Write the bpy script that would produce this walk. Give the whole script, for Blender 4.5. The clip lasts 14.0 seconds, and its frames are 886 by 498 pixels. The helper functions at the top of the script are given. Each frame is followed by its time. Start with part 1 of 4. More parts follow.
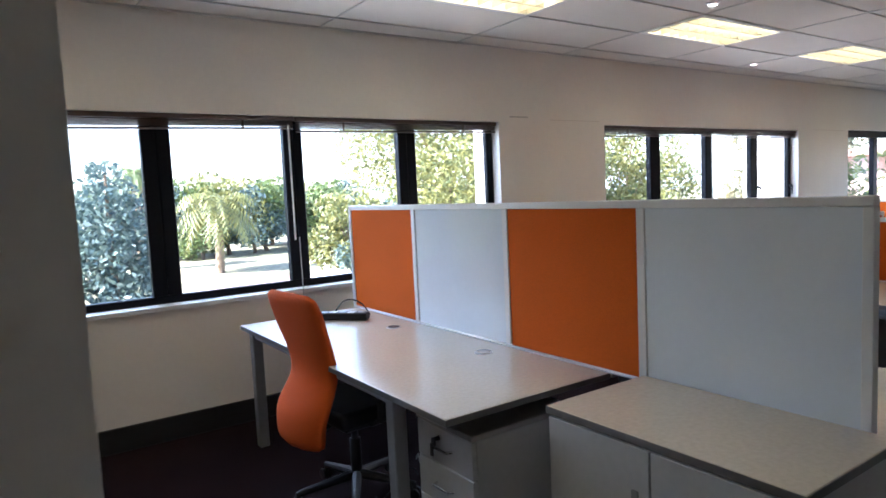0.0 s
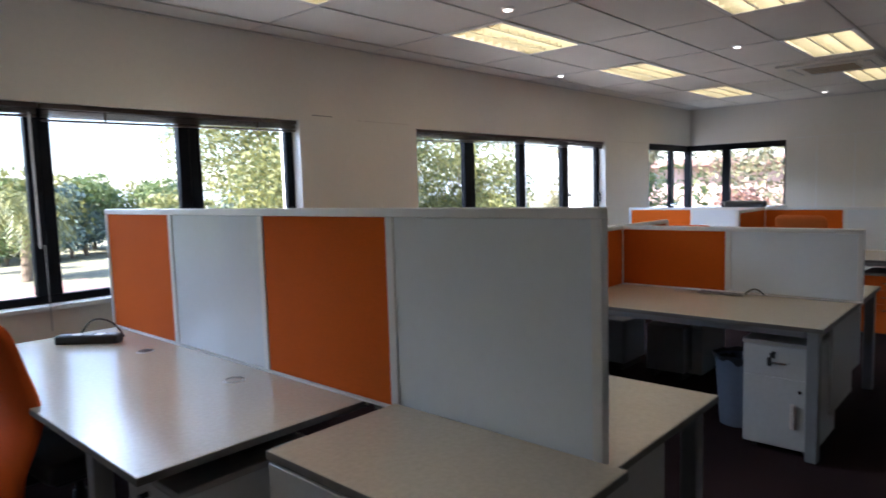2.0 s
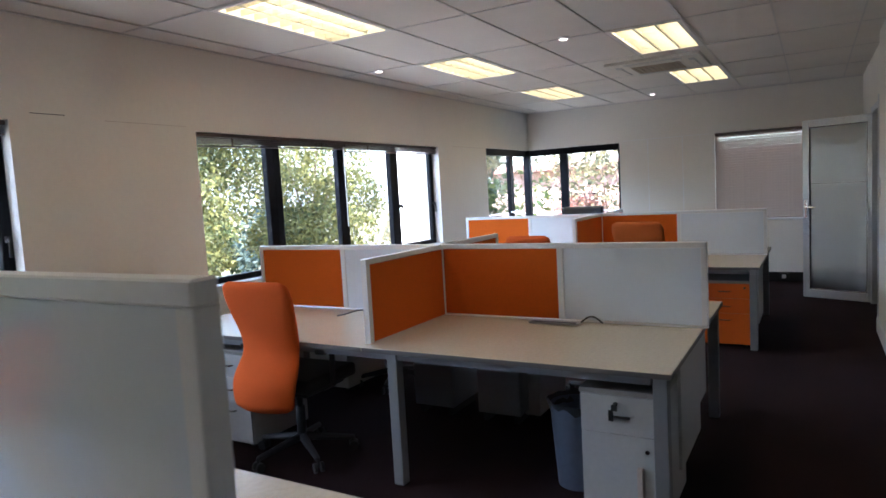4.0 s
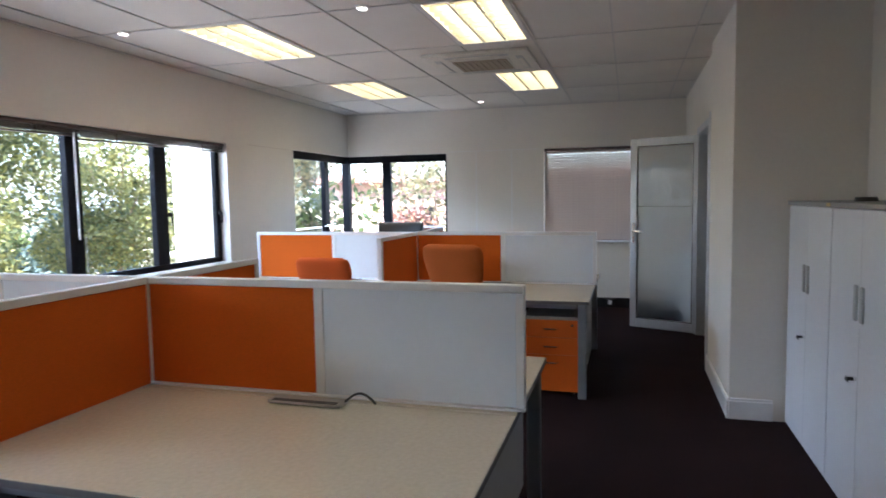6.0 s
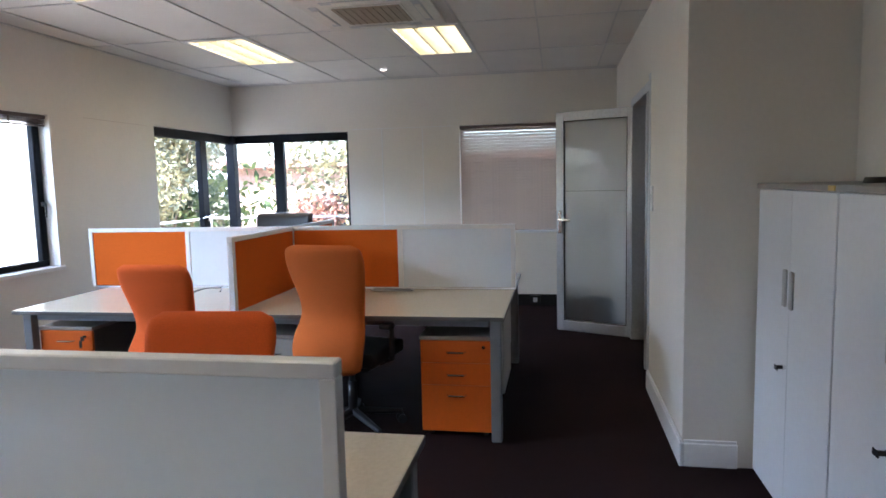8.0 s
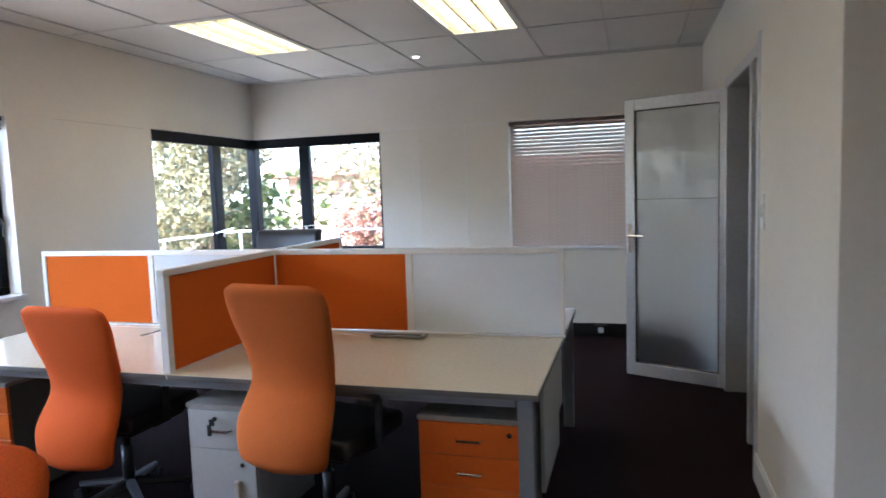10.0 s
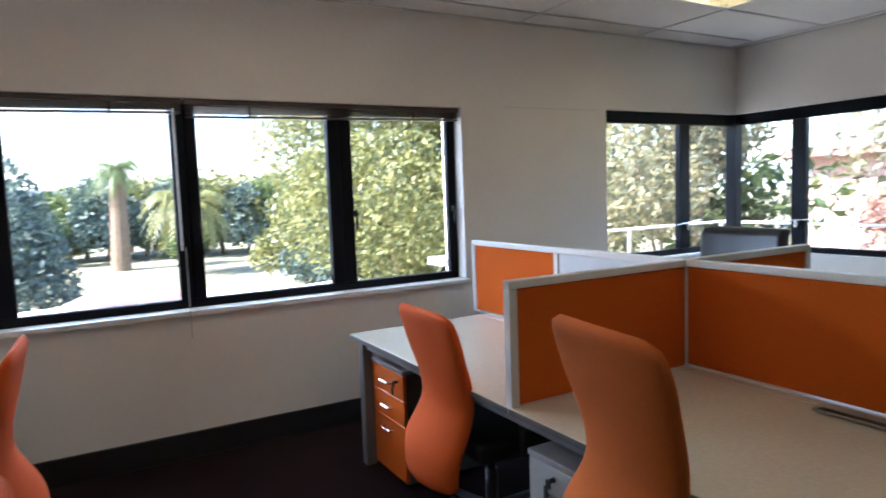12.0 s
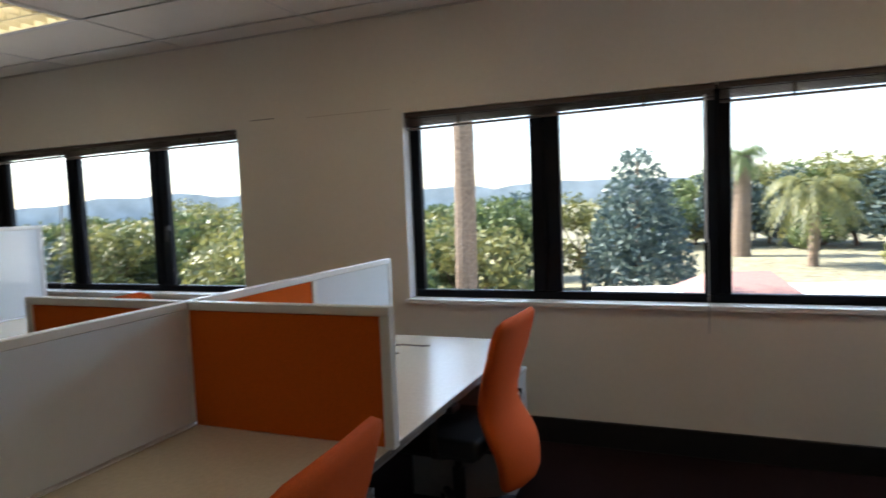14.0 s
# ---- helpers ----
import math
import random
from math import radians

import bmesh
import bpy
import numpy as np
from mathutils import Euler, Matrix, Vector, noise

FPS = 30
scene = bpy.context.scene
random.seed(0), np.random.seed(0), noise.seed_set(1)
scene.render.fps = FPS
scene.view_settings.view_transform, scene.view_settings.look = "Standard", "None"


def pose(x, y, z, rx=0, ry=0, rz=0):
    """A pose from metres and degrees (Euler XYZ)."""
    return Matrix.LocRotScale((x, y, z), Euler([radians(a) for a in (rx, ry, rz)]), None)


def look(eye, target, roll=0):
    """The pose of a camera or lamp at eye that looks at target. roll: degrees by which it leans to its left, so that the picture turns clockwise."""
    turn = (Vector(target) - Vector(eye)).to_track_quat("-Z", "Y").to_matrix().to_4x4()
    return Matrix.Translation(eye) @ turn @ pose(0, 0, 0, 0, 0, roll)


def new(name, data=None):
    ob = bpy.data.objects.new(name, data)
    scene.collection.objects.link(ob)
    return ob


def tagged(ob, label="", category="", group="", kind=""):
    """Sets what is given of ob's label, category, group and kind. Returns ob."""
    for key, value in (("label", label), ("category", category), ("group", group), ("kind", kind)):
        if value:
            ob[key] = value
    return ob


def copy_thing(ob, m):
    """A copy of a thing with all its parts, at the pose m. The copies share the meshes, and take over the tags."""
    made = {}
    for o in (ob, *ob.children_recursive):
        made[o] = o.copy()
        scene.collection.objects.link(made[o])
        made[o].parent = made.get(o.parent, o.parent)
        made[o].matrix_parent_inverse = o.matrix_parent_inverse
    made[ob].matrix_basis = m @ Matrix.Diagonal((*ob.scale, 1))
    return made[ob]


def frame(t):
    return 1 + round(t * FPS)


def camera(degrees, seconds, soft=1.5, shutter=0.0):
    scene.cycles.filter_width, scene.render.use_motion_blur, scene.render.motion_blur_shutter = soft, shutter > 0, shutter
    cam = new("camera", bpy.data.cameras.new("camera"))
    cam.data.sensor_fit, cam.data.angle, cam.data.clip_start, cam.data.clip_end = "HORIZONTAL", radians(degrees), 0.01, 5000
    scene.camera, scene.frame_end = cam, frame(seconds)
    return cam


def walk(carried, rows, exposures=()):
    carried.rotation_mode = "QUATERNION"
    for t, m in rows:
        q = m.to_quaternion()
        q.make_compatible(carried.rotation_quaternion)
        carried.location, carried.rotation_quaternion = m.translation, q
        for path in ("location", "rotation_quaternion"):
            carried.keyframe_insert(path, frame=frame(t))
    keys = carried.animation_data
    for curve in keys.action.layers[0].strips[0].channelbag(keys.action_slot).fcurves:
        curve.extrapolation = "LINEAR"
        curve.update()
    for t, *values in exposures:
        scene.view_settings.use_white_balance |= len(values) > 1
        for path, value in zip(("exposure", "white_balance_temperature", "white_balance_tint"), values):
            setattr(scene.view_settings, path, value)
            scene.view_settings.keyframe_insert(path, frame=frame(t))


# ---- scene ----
cam = camera(68.9, 14.0, soft=1.6, shutter=0.25)
PATH = [
    (0, (1.307, 1.346, 1.51), (2.433, 2.989, 1.334), -2.7),
    (0.5, (1.398, 1.428, 1.515), (2.566, 3.043, 1.352), -3.0),
    (1, (1.513, 1.446, 1.508), (2.618, 3.107, 1.368), -3.4),
    (1.5, (1.692, 1.4, 1.5), (2.916, 2.976, 1.356), -1.5),
    (2, (1.806, 1.332, 1.502), (3.279, 2.673, 1.318), -1.7),
    (2.5, (2.025, 1.37, 1.492), (3.67, 2.483, 1.254), -1.6),
    (2.7, (2.13, 1.412, 1.496), (3.831, 2.45, 1.327), -2.0),
    (4.8, (3.355, 1.638, 1.523), (5.103, 2.59, 1.331), -4.3),
    (5, (3.496, 1.651, 1.508), (5.283, 2.527, 1.311), -3.3),
    (5.5, (3.838, 1.658, 1.509), (5.662, 2.467, 1.38), -1.5),
    (6, (4.158, 1.712, 1.493), (6.073, 2.265, 1.336), -0.9),
    (6.5, (4.481, 1.739, 1.491), (6.429, 2.147, 1.292), -3.0),
    (7, (4.78, 1.72, 1.483), (6.74, 2.079, 1.311), -2.0),
    (7.2, (4.878, 1.722, 1.494), (6.844, 2.043, 1.31), -1.3),
    (9.3, (6.188, 1.636, 1.462), (8.127, 2.069, 1.236), -1.1),
    (9.5, (6.285, 1.656, 1.481), (8.226, 2.094, 1.283), -1.0),
    (10, (6.577, 1.652, 1.486), (8.488, 2.214, 1.305), -2.0),
    (10.5, (6.837, 1.619, 1.502), (8.577, 2.591, 1.329), -1.6),
    (11, (7.115, 1.66, 1.499), (8.667, 2.896, 1.251), -1.4),
    (11.5, (7.352, 1.744, 1.508), (8.717, 3.199, 1.374), -2.1),
    (12, (7.578, 1.756, 1.508), (8.561, 3.488, 1.329), -2.1),
    (12.5, (7.806, 1.76, 1.51), (8.34, 3.673, 1.278), -1.8),
    (13, (7.929, 1.847, 1.492), (8.119, 3.83, 1.313), -2.3),
    (13.2, (7.978, 1.877, 1.498), (8.025, 3.871, 1.35), -2.2),
    (13.5, (8.026, 1.892, 1.508), (7.811, 3.876, 1.372), -3.6),
    (14, (8.117, 1.871, 1.507), (7.356, 3.715, 1.359), -2.3),
]
walk(cam, [(t, look(eye, target, roll)) for t, eye, target, roll in PATH],
     [(0, 2.7, 5650, 16), (0.5, 2.25, 5700, 16), (1, 2.1, 5750, 16), (2.5, 2.15, 5800, 16), (5, 2.7, 5700, 15), (7, 2.7, 5700, 15), (9.5, 3.0, 5750, 15), (11.5, 2.45, 5750, 15), (12.3, 2.25, 5850, 13), (13, 1.85, 6300, 12), (14, 1.7, 6300, 12)])


# ---- world, sun, lights ----
SUN_EL, SUN_AZ = radians(46), radians(271)
world = bpy.data.worlds.new("sky")
scene.world = world
world.use_nodes = True
wn = world.node_tree
sky = wn.nodes.new("ShaderNodeTexSky")
sky.sky_type, sky.sun_disc = "NISHITA", False
sky.sun_elevation, sky.sun_rotation = SUN_EL, SUN_AZ
sky.air_density, sky.dust_density = 1.0, 1.0
wn.nodes["Background"].inputs["Strength"].default_value = 0.15
wn.links.new(sky.outputs[0], wn.nodes["Background"].inputs["Color"])

sun = new("sun", bpy.data.lights.new("sun", "SUN"))
sun.data.energy, sun.data.angle, sun.data.color = 5.0, radians(0.5), (1.0, 0.95, 0.86)
sun_dir = Vector((math.sin(SUN_AZ) * math.cos(SUN_EL), math.cos(SUN_AZ) * math.cos(SUN_EL), math.sin(SUN_EL)))
sun.matrix_world = look(sun_dir * 60, (0, 0, 0))


# Unseen area lamp outside a window, added to stand in for sky light.
def sky_fill_lamp(name, at, toward, w, h, watts, color=(0.70, 0.85, 1.0)):
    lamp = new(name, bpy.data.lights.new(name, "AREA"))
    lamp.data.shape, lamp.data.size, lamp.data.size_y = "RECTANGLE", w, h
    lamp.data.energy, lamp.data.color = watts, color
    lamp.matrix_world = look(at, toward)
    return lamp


# Added fill panels, hung above the view lines through the windows.
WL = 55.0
sky_fill_lamp("sky_fill_north", (2.6, 10.0, 3.55), (2.9, 2.0, 1.0), 5.0, 1.2, WL)
sky_fill_lamp("sky_fill_north", (7.9, 10.0, 3.55), (7.9, 2.0, 1.0), 5.0, 1.2, WL)
sky_fill_lamp("sky_fill_corner", (11.9, 7.5, 3.05), (11.6, 2.0, 0.9), 1.6, 0.9, 18.0)
sky_fill_lamp("sky_fill_east", (15.4, 4.9, 3.1), (9.0, 4.4, 0.9), 1.6, 0.9, 14.0)

# ---- materials ----


def mat(name, base, rough=0.6, metal=0.0, grain=0.06, scale=40.0, bump=0.0, bscale=200.0, big=0.05, **more):
    """Principled material with fine grain, broad stains and relief."""
    m = bpy.data.materials.new(name)
    m.use_nodes = True
    nt = m.node_tree
    b = nt.nodes["Principled BSDF"]
    b.inputs["Roughness"].default_value, b.inputs["Metallic"].default_value = rough, metal
    co = nt.nodes.new("ShaderNodeTexCoord")

    def ns(sc, detail=3.0):
        n = nt.nodes.new("ShaderNodeTexNoise")
        n.inputs["Scale"].default_value, n.inputs["Detail"].default_value = sc, detail
        nt.links.new(co.outputs["Object"], n.inputs["Vector"])
        return n
    fine, broad = ns(scale), ns(1.3, 5.0)

    def rng(src, amount):
        r = nt.nodes.new("ShaderNodeMapRange")
        r.clamp = False
        r.inputs["From Min"].default_value, r.inputs["From Max"].default_value = 0.3, 0.7
        r.inputs["To Min"].default_value, r.inputs["To Max"].default_value = 1 - amount, 1 + amount
        nt.links.new(src.outputs[0], r.inputs["Value"])
        return r
    mul = nt.nodes.new("ShaderNodeMath")
    mul.operation = "MULTIPLY"
    nt.links.new(rng(fine, grain).outputs[0], mul.inputs[0])
    nt.links.new(rng(broad, big).outputs[0], mul.inputs[1])
    vm = nt.nodes.new("ShaderNodeVectorMath")
    vm.operation = "SCALE"
    vm.inputs[0].default_value = base
    nt.links.new(mul.outputs[0], vm.inputs["Scale"])
    nt.links.new(vm.outputs[0], b.inputs["Base Color"])
    if bump:
        bn = nt.nodes.new("ShaderNodeBump")
        bn.inputs["Strength"].default_value, bn.inputs["Distance"].default_value = bump, 0.002
        nt.links.new(ns(bscale).outputs[0], bn.inputs["Height"])
        nt.links.new(bn.outputs[0], b.inputs["Normal"])
    for key, value in more.items():
        b.inputs[key.replace("_", " ")].default_value = value
    return m


WALL = mat("painted_plaster", (0.78, 0.735, 0.655), 0.55, bump=0.25, bscale=90, grain=0.015, big=0.03)
WALLOUT = mat("white_render", (0.76, 0.75, 0.72), 0.8, grain=0.05)
WHITE = mat("white_gloss_paint", (0.80, 0.79, 0.77), 0.3, grain=0.02)
CARPET = mat("maroon_carpet", (0.019, 0.0095, 0.0105), 1.0, grain=0.5, scale=220, bump=0.9, bscale=350, big=0.25, Specular_IOR_Level=0.08)
TILE = mat("ceiling_tile", (0.72, 0.675, 0.615), 0.9, grain=0.05, scale=120, bump=0.35, bscale=260)
# Greyer than the bars' own paint, to imitate shadow gaps along the joints.
GRIDLINE = mat("shadow_grey_grid_joint", (0.60, 0.57, 0.535), 0.6)
TBAR = mat("grid_bar", (0.72, 0.70, 0.67), 0.45)
BLACKF = mat("black_window_frame", (0.006, 0.007, 0.011), 0.5, Specular_IOR_Level=0.12)
BLACKSK = mat("black_skirting", (0.012, 0.011, 0.011), 0.5)
GAP = mat("dark_recess", (0.01, 0.01, 0.01), 0.9)
DESK = mat("beige_laminate", (0.56, 0.495, 0.39), 0.22, grain=0.05, scale=60, big=0.03)
EDGE = mat("dark_grey_edging", (0.12, 0.115, 0.11), 0.5)
STEEL = mat("grey_painted_steel", (0.20, 0.207, 0.217), 0.4, grain=0.03)
ORANGE = mat("orange_felt", (0.57, 0.108, 0.010), 0.9, grain=0.10, scale=260, bump=0.5, bscale=500, big=0.05, Specular_IOR_Level=0.12)
CHAIRF = mat("orange_chair_fabric", (0.62, 0.104, 0.018), 0.85, grain=0.12, scale=300, bump=0.6, bscale=450, big=0.06, Specular_IOR_Level=0.12)
CHAIRG = mat("tan_orange_chair_fabric", (0.53, 0.128, 0.026), 0.85, grain=0.12, scale=300, bump=0.6, bscale=450, big=0.06, Specular_IOR_Level=0.12)
BOARD = mat("white_board", (0.69, 0.745, 0.79), 0.08, grain=0.01, big=0.04)
RAIL = mat("pale_aluminium", (0.72, 0.72, 0.71), 0.38, 0.15, grain=0.02)
GREYPED = mat("light_grey_laminate", (0.44, 0.44, 0.43), 0.4, grain=0.03)
PEDTOP = mat("grey_laminate_top", (0.30, 0.28, 0.26), 0.4)
PEDSIDE = mat("dark_grey_laminate", (0.13, 0.125, 0.12), 0.45)
ORLAM = mat("orange_laminate", (0.72, 0.135, 0.012), 0.35, grain=0.03)
CHROME = mat("chrome", (0.75, 0.75, 0.75), 0.2, 1.0)
BLACKP = mat("black_plastic", (0.013, 0.013, 0.014), 0.45)
LEATHER = mat("black_leather", (0.014, 0.015, 0.020), 0.35, bump=0.5, bscale=120)
ALU = mat("brushed_aluminium_paint", (0.62, 0.63, 0.65), 0.35, 0.35)
DARKBLIND = mat("brown_blind_slat", (0.10, 0.072, 0.062), 0.4)
PALEBLIND = mat("taupe_blind_slat", (0.50, 0.42, 0.36), 0.45)
CUP = mat("white_laminate", (0.72, 0.73, 0.75), 0.35, grain=0.02)
ACMAT = mat("cream_plastic", (0.66, 0.62, 0.54), 0.45)
ACGRILL = mat("tan_grille", (0.34, 0.27, 0.19), 0.7)
BINMAT = mat("blue_grey_plastic", (0.10, 0.12, 0.16), 0.4)
CORD = mat("white_cord", (0.7, 0.7, 0.68), 0.6)
BRASS = mat("brass", (0.62, 0.45, 0.15), 0.3, 1.0)
LOUVRE = mat("cream_louvre", (0.70, 0.66, 0.52), 0.3, 0.4)


def glow(name, color, strength):
    m = bpy.data.materials.new(name)
    m.use_nodes = True
    b = m.node_tree.nodes["Principled BSDF"]
    b.inputs["Base Color"].default_value = (0.8, 0.8, 0.8, 1)
    b.inputs["Emission Color"].default_value = (*color, 1)
    b.inputs["Emission Strength"].default_value = strength
    return m


TUBE = glow("lit_tube", (1.0, 0.88, 0.62), 0.85)
SPOT = glow("lit_downlight", (1.0, 0.93, 0.82), 1.0)


def glass(name, rough, color=(1, 1, 1), ior=1.1):
    m = bpy.data.materials.new(name)
    m.use_nodes = True
    b = m.node_tree.nodes["Principled BSDF"]
    b.inputs["Transmission Weight"].default_value = 1.0
    b.inputs["Roughness"].default_value, b.inputs["IOR"].default_value = rough, ior
    b.inputs["Base Color"].default_value = (*color, 1)
    return m


PANE = glass("window_glass", 0.0, (0.97, 0.985, 1.0))
FROST = glass("frosted_glass", 0.42, (0.86, 0.90, 0.92), 1.3)
FROST.node_tree.nodes["Principled BSDF"].inputs["Coat Weight"].default_value = 0.7
FROST.node_tree.nodes["Principled BSDF"].inputs["Coat Roughness"].default_value = 0.06

# ---- mesh helpers ----


def add_box(bm, x0, x1, y0, y1, z0, z1, bevel=0.0, slot=0, seg=1):
    out = bmesh.ops.create_cube(bm, size=1.0)
    for v in out["verts"]:
        v.co = Vector((x0 + (v.co.x + 0.5) * (x1 - x0), y0 + (v.co.y + 0.5) * (y1 - y0), z0 + (v.co.z + 0.5) * (z1 - z0)))
    faces = {f for v in out["verts"] for f in v.link_faces}
    for f in faces:
        f.material_index = slot
    if bevel:
        edges = {e for f in faces for e in f.edges}
        bmesh.ops.bevel(bm, geom=list(edges), offset=bevel, segments=seg, affect="EDGES", profile=0.7)
    return bm


def box(x0, x1, y0, y1, z0, z1, bevel=0.0, seg=1):
    return add_box(bmesh.new(), x0, x1, y0, y1, z0, z1, bevel, 0, seg)


def add_rod(bm, a, b, r0, r1=None, n=10):
    a, b = Vector(a), Vector(b)
    m = Matrix.Translation((a + b) / 2) @ (b - a).to_track_quat("Z", "Y").to_matrix().to_4x4()
    bmesh.ops.create_cone(bm, cap_ends=True, segments=n, radius1=r0, radius2=r0 if r1 is None else r1, depth=(b - a).length, matrix=m)
    return bm


def rod(a, b, r0, r1=None, n=10):
    return add_rod(bmesh.new(), a, b, r0, r1, n)


def add_tube(bm, pts, r, n=6):
    P = [Vector(p) for p in pts]
    rings, side = [], None
    for i, p in enumerate(P):
        d = (P[min(i + 1, len(P) - 1)] - P[max(i - 1, 0)]).normalized()
        if side is None:
            side = d.orthogonal()
        side = (side - d * side.dot(d)).normalized()
        up = d.cross(side)
        rings.append([bm.verts.new(p + (side * math.cos(6.2832 * k / n) + up * math.sin(6.2832 * k / n)) * r) for k in range(n)])
    for a, b in zip(rings, rings[1:]):
        for k in range(n):
            bm.faces.new((a[k], a[(k + 1) % n], b[(k + 1) % n], b[k]))
    bm.faces.new(rings[0][::-1])
    bm.faces.new(rings[-1])
    return bm


def mesh_of(name, bm, mats, smooth=False):
    bmesh.ops.recalc_face_normals(bm, faces=bm.faces)
    me = bpy.data.meshes.new(name)
    bm.to_mesh(me)
    bm.free()
    for m in mats if isinstance(mats, (list, tuple)) else [mats]:
        me.materials.append(m)
    if smooth:
        me.shade_smooth()
    return me


def part(name, bm, material, parent, label="", smooth=False):
    ob = new(name, mesh_of(name, bm, material, smooth))
    ob.parent = parent
    return tagged(ob, label) if label else ob


def thing(name, label, category, at=None, group="", kind=""):
    ob = new(name)
    ob.empty_display_size = 0.1
    if at is not None:
        ob.matrix_world = at
    return tagged(ob, label, category, group, kind)


def structure(name, bm, material, label, category):
    return tagged(new(name, mesh_of(name, bm, material)), label, category, kind="structure")


def wall_cells(bm, axis, a0, a1, u0, u1, z0, z1, holes):
    """Wall slab between a0 and a1 across, u0 to u1 along, with holes (u0, u1, z0, z1)."""
    us = sorted({u0, u1, *[h[0] for h in holes], *[h[1] for h in holes]})
    for p, q in zip(us, us[1:]):
        cuts = sorted((h[2], h[3]) for h in holes if h[0] <= p and h[1] >= q)
        z = z0
        for lo, hi in cuts + [(z1, z1)]:
            if lo > z + 1e-4:
                if axis == "y":
                    add_box(bm, p, q, a0, a1, z, lo)
                else:
                    add_box(bm, a0, a1, p, q, z, lo)
            z = hi
    return bm


# ---- plan ----
NY, EX, SY, WX, RY, CX = 5.71, 13.02, 0.30, -0.6, 1.02, 8.74
CEIL = 2.72
W1, W2 = (1.24, 4.945), (6.28, 10.01)
SILL, HEAD = 0.87, 2.09
CWX, CWY = 11.39, 4.20
CSILL, CHEAD = 0.86, 2.12
DX0, DX1, DH = 10.02, 11.42, 2.13

floor_mesh = box(WX - 0.2, EX + 0.2, -3.2, NY + 0.2, -0.2, 0.0)
structure("floor", floor_mesh, CARPET, "dark maroon-brown office carpet, worn and plain", "floor")

T = 0.2
structure("wall_north", wall_cells(bmesh.new(), "y", NY, NY + T, WX - T, EX + T, 0, 3.0,
          [(*W1, SILL, HEAD), (*W2, SILL, HEAD), (CWX, EX + T, CSILL, CHEAD)]), WALL, "off-white painted plaster wall with wide windows", "wall")
structure("wall_east", wall_cells(bmesh.new(), "x", EX, EX + T, SY - 3.5, NY, 0, 3.0,
          [(CWY, NY, CSILL, CHEAD), (1.62, 2.83, 0.89, 2.14)]), WALL, "off-white panelled wall with corner window", "wall")
structure("wall_south", add_box(wall_cells(bmesh.new(), "y", RY - 0.14, RY, CX, EX, 0, 3.0, [(DX0, DX1, 0, DH)]), CX - 0.015, DX0 - 0.05, RY - 0.14, RY + 0.045, 0, 3.0), WALL, "off-white plaster wall with a doorway", "wall")
# Stretch south of SY is unseen, added to keep daylight out of the passage.
structure("wall_column", box(CX - 0.015, CX + 0.14, -1.25, RY - 0.14, 0, 3.0), WALL, "off-white plaster return wall", "wall")
structure("wall_south_2", box(WX - T, CX - 0.015, SY - T, SY, 0, 3.0), WALL, "off-white plaster wall behind the cupboards", "wall")
structure("wall_west", box(WX - T, WX, SY, NY, 0, 3.0), WALL, "off-white plaster end wall", "wall")
structure("wall_entrance", box(WX, 1.365, 2.0, 2.12, 0, 3.0), WALL, "grey-looking end of a plaster wall at the entrance", "wall")
structure("wall_corridor", box(8.88, EX, -1.4, -1.25, 0, 3.0), WALL, "plaster wall of the passage beyond the doorway", "wall")
structure("roof_slab", box(WX - 0.4, EX + 0.35, -3.4, NY + 0.35, 3.0, 3.25), WALL, "concrete slab over the office", "roof")

# panel joints and hairline cracks
for y in (3.77, 3.27):
    structure("trim", box(EX - 0.004, EX, y - 0.006, y + 0.006, 0.15, 2.13), WHITE, "thin cover strip over a wall joint", "trim")
structure("trim", box(EX - 0.003, EX, 2.9, 4.15, 2.135, 2.143), WHITE, "thin cover strip along the wall", "trim")
structure("trim", box(5.07, 5.28, NY - 0.002, NY, 2.135, 2.139), GAP, "short hairline crack in the plaster", "trim")
structure("trim", box(5.55, 6.2, NY - 0.002, NY, 2.118, 2.121), PALEBLIND, "faint hairline crack in the plaster", "trim")
structure("trim", box(10.4, 11.3, NY - 0.002, NY, 2.105, 2.108), PALEBLIND, "faint hairline crack in the plaster", "trim")

# skirtings
structure("baseboard_north", box(WX, EX, NY - 0.018, NY, 0.0, 0.155, 0.004), BLACKSK, "black skirting along the window wall", "baseboard")
structure("baseboard_east", box(EX - 0.018, EX, RY, NY - 0.018, 0.0, 0.13, 0.004), BLACKSK, "black skirting along the end wall", "baseboard")


def white_skirting(name, x0, x1, y0, y1):
    bm = box(x0, x1, y0, y1, 0, 0.125, 0.004)
    add_box(bm, x0 + 0.004, x1 - 0.004, y0 + 0.004, y1 - 0.004, 0.125, 0.142, 0.003)
    return structure(name, bm, WHITE, "white moulded skirting board", "baseboard")


white_skirting("baseboard_south", CX - 0.033, DX0 - 0.05, RY + 0.045, RY + 0.063)
white_skirting("baseboard_south_2", DX1 + 0.06, EX - 0.018, RY, RY + 0.018)
white_skirting("baseboard_column", CX - 0.033, CX - 0.015, 0.80, RY + 0.045)
white_skirting("baseboard_entrance", WX, 1.365, 1.982, 2.0)

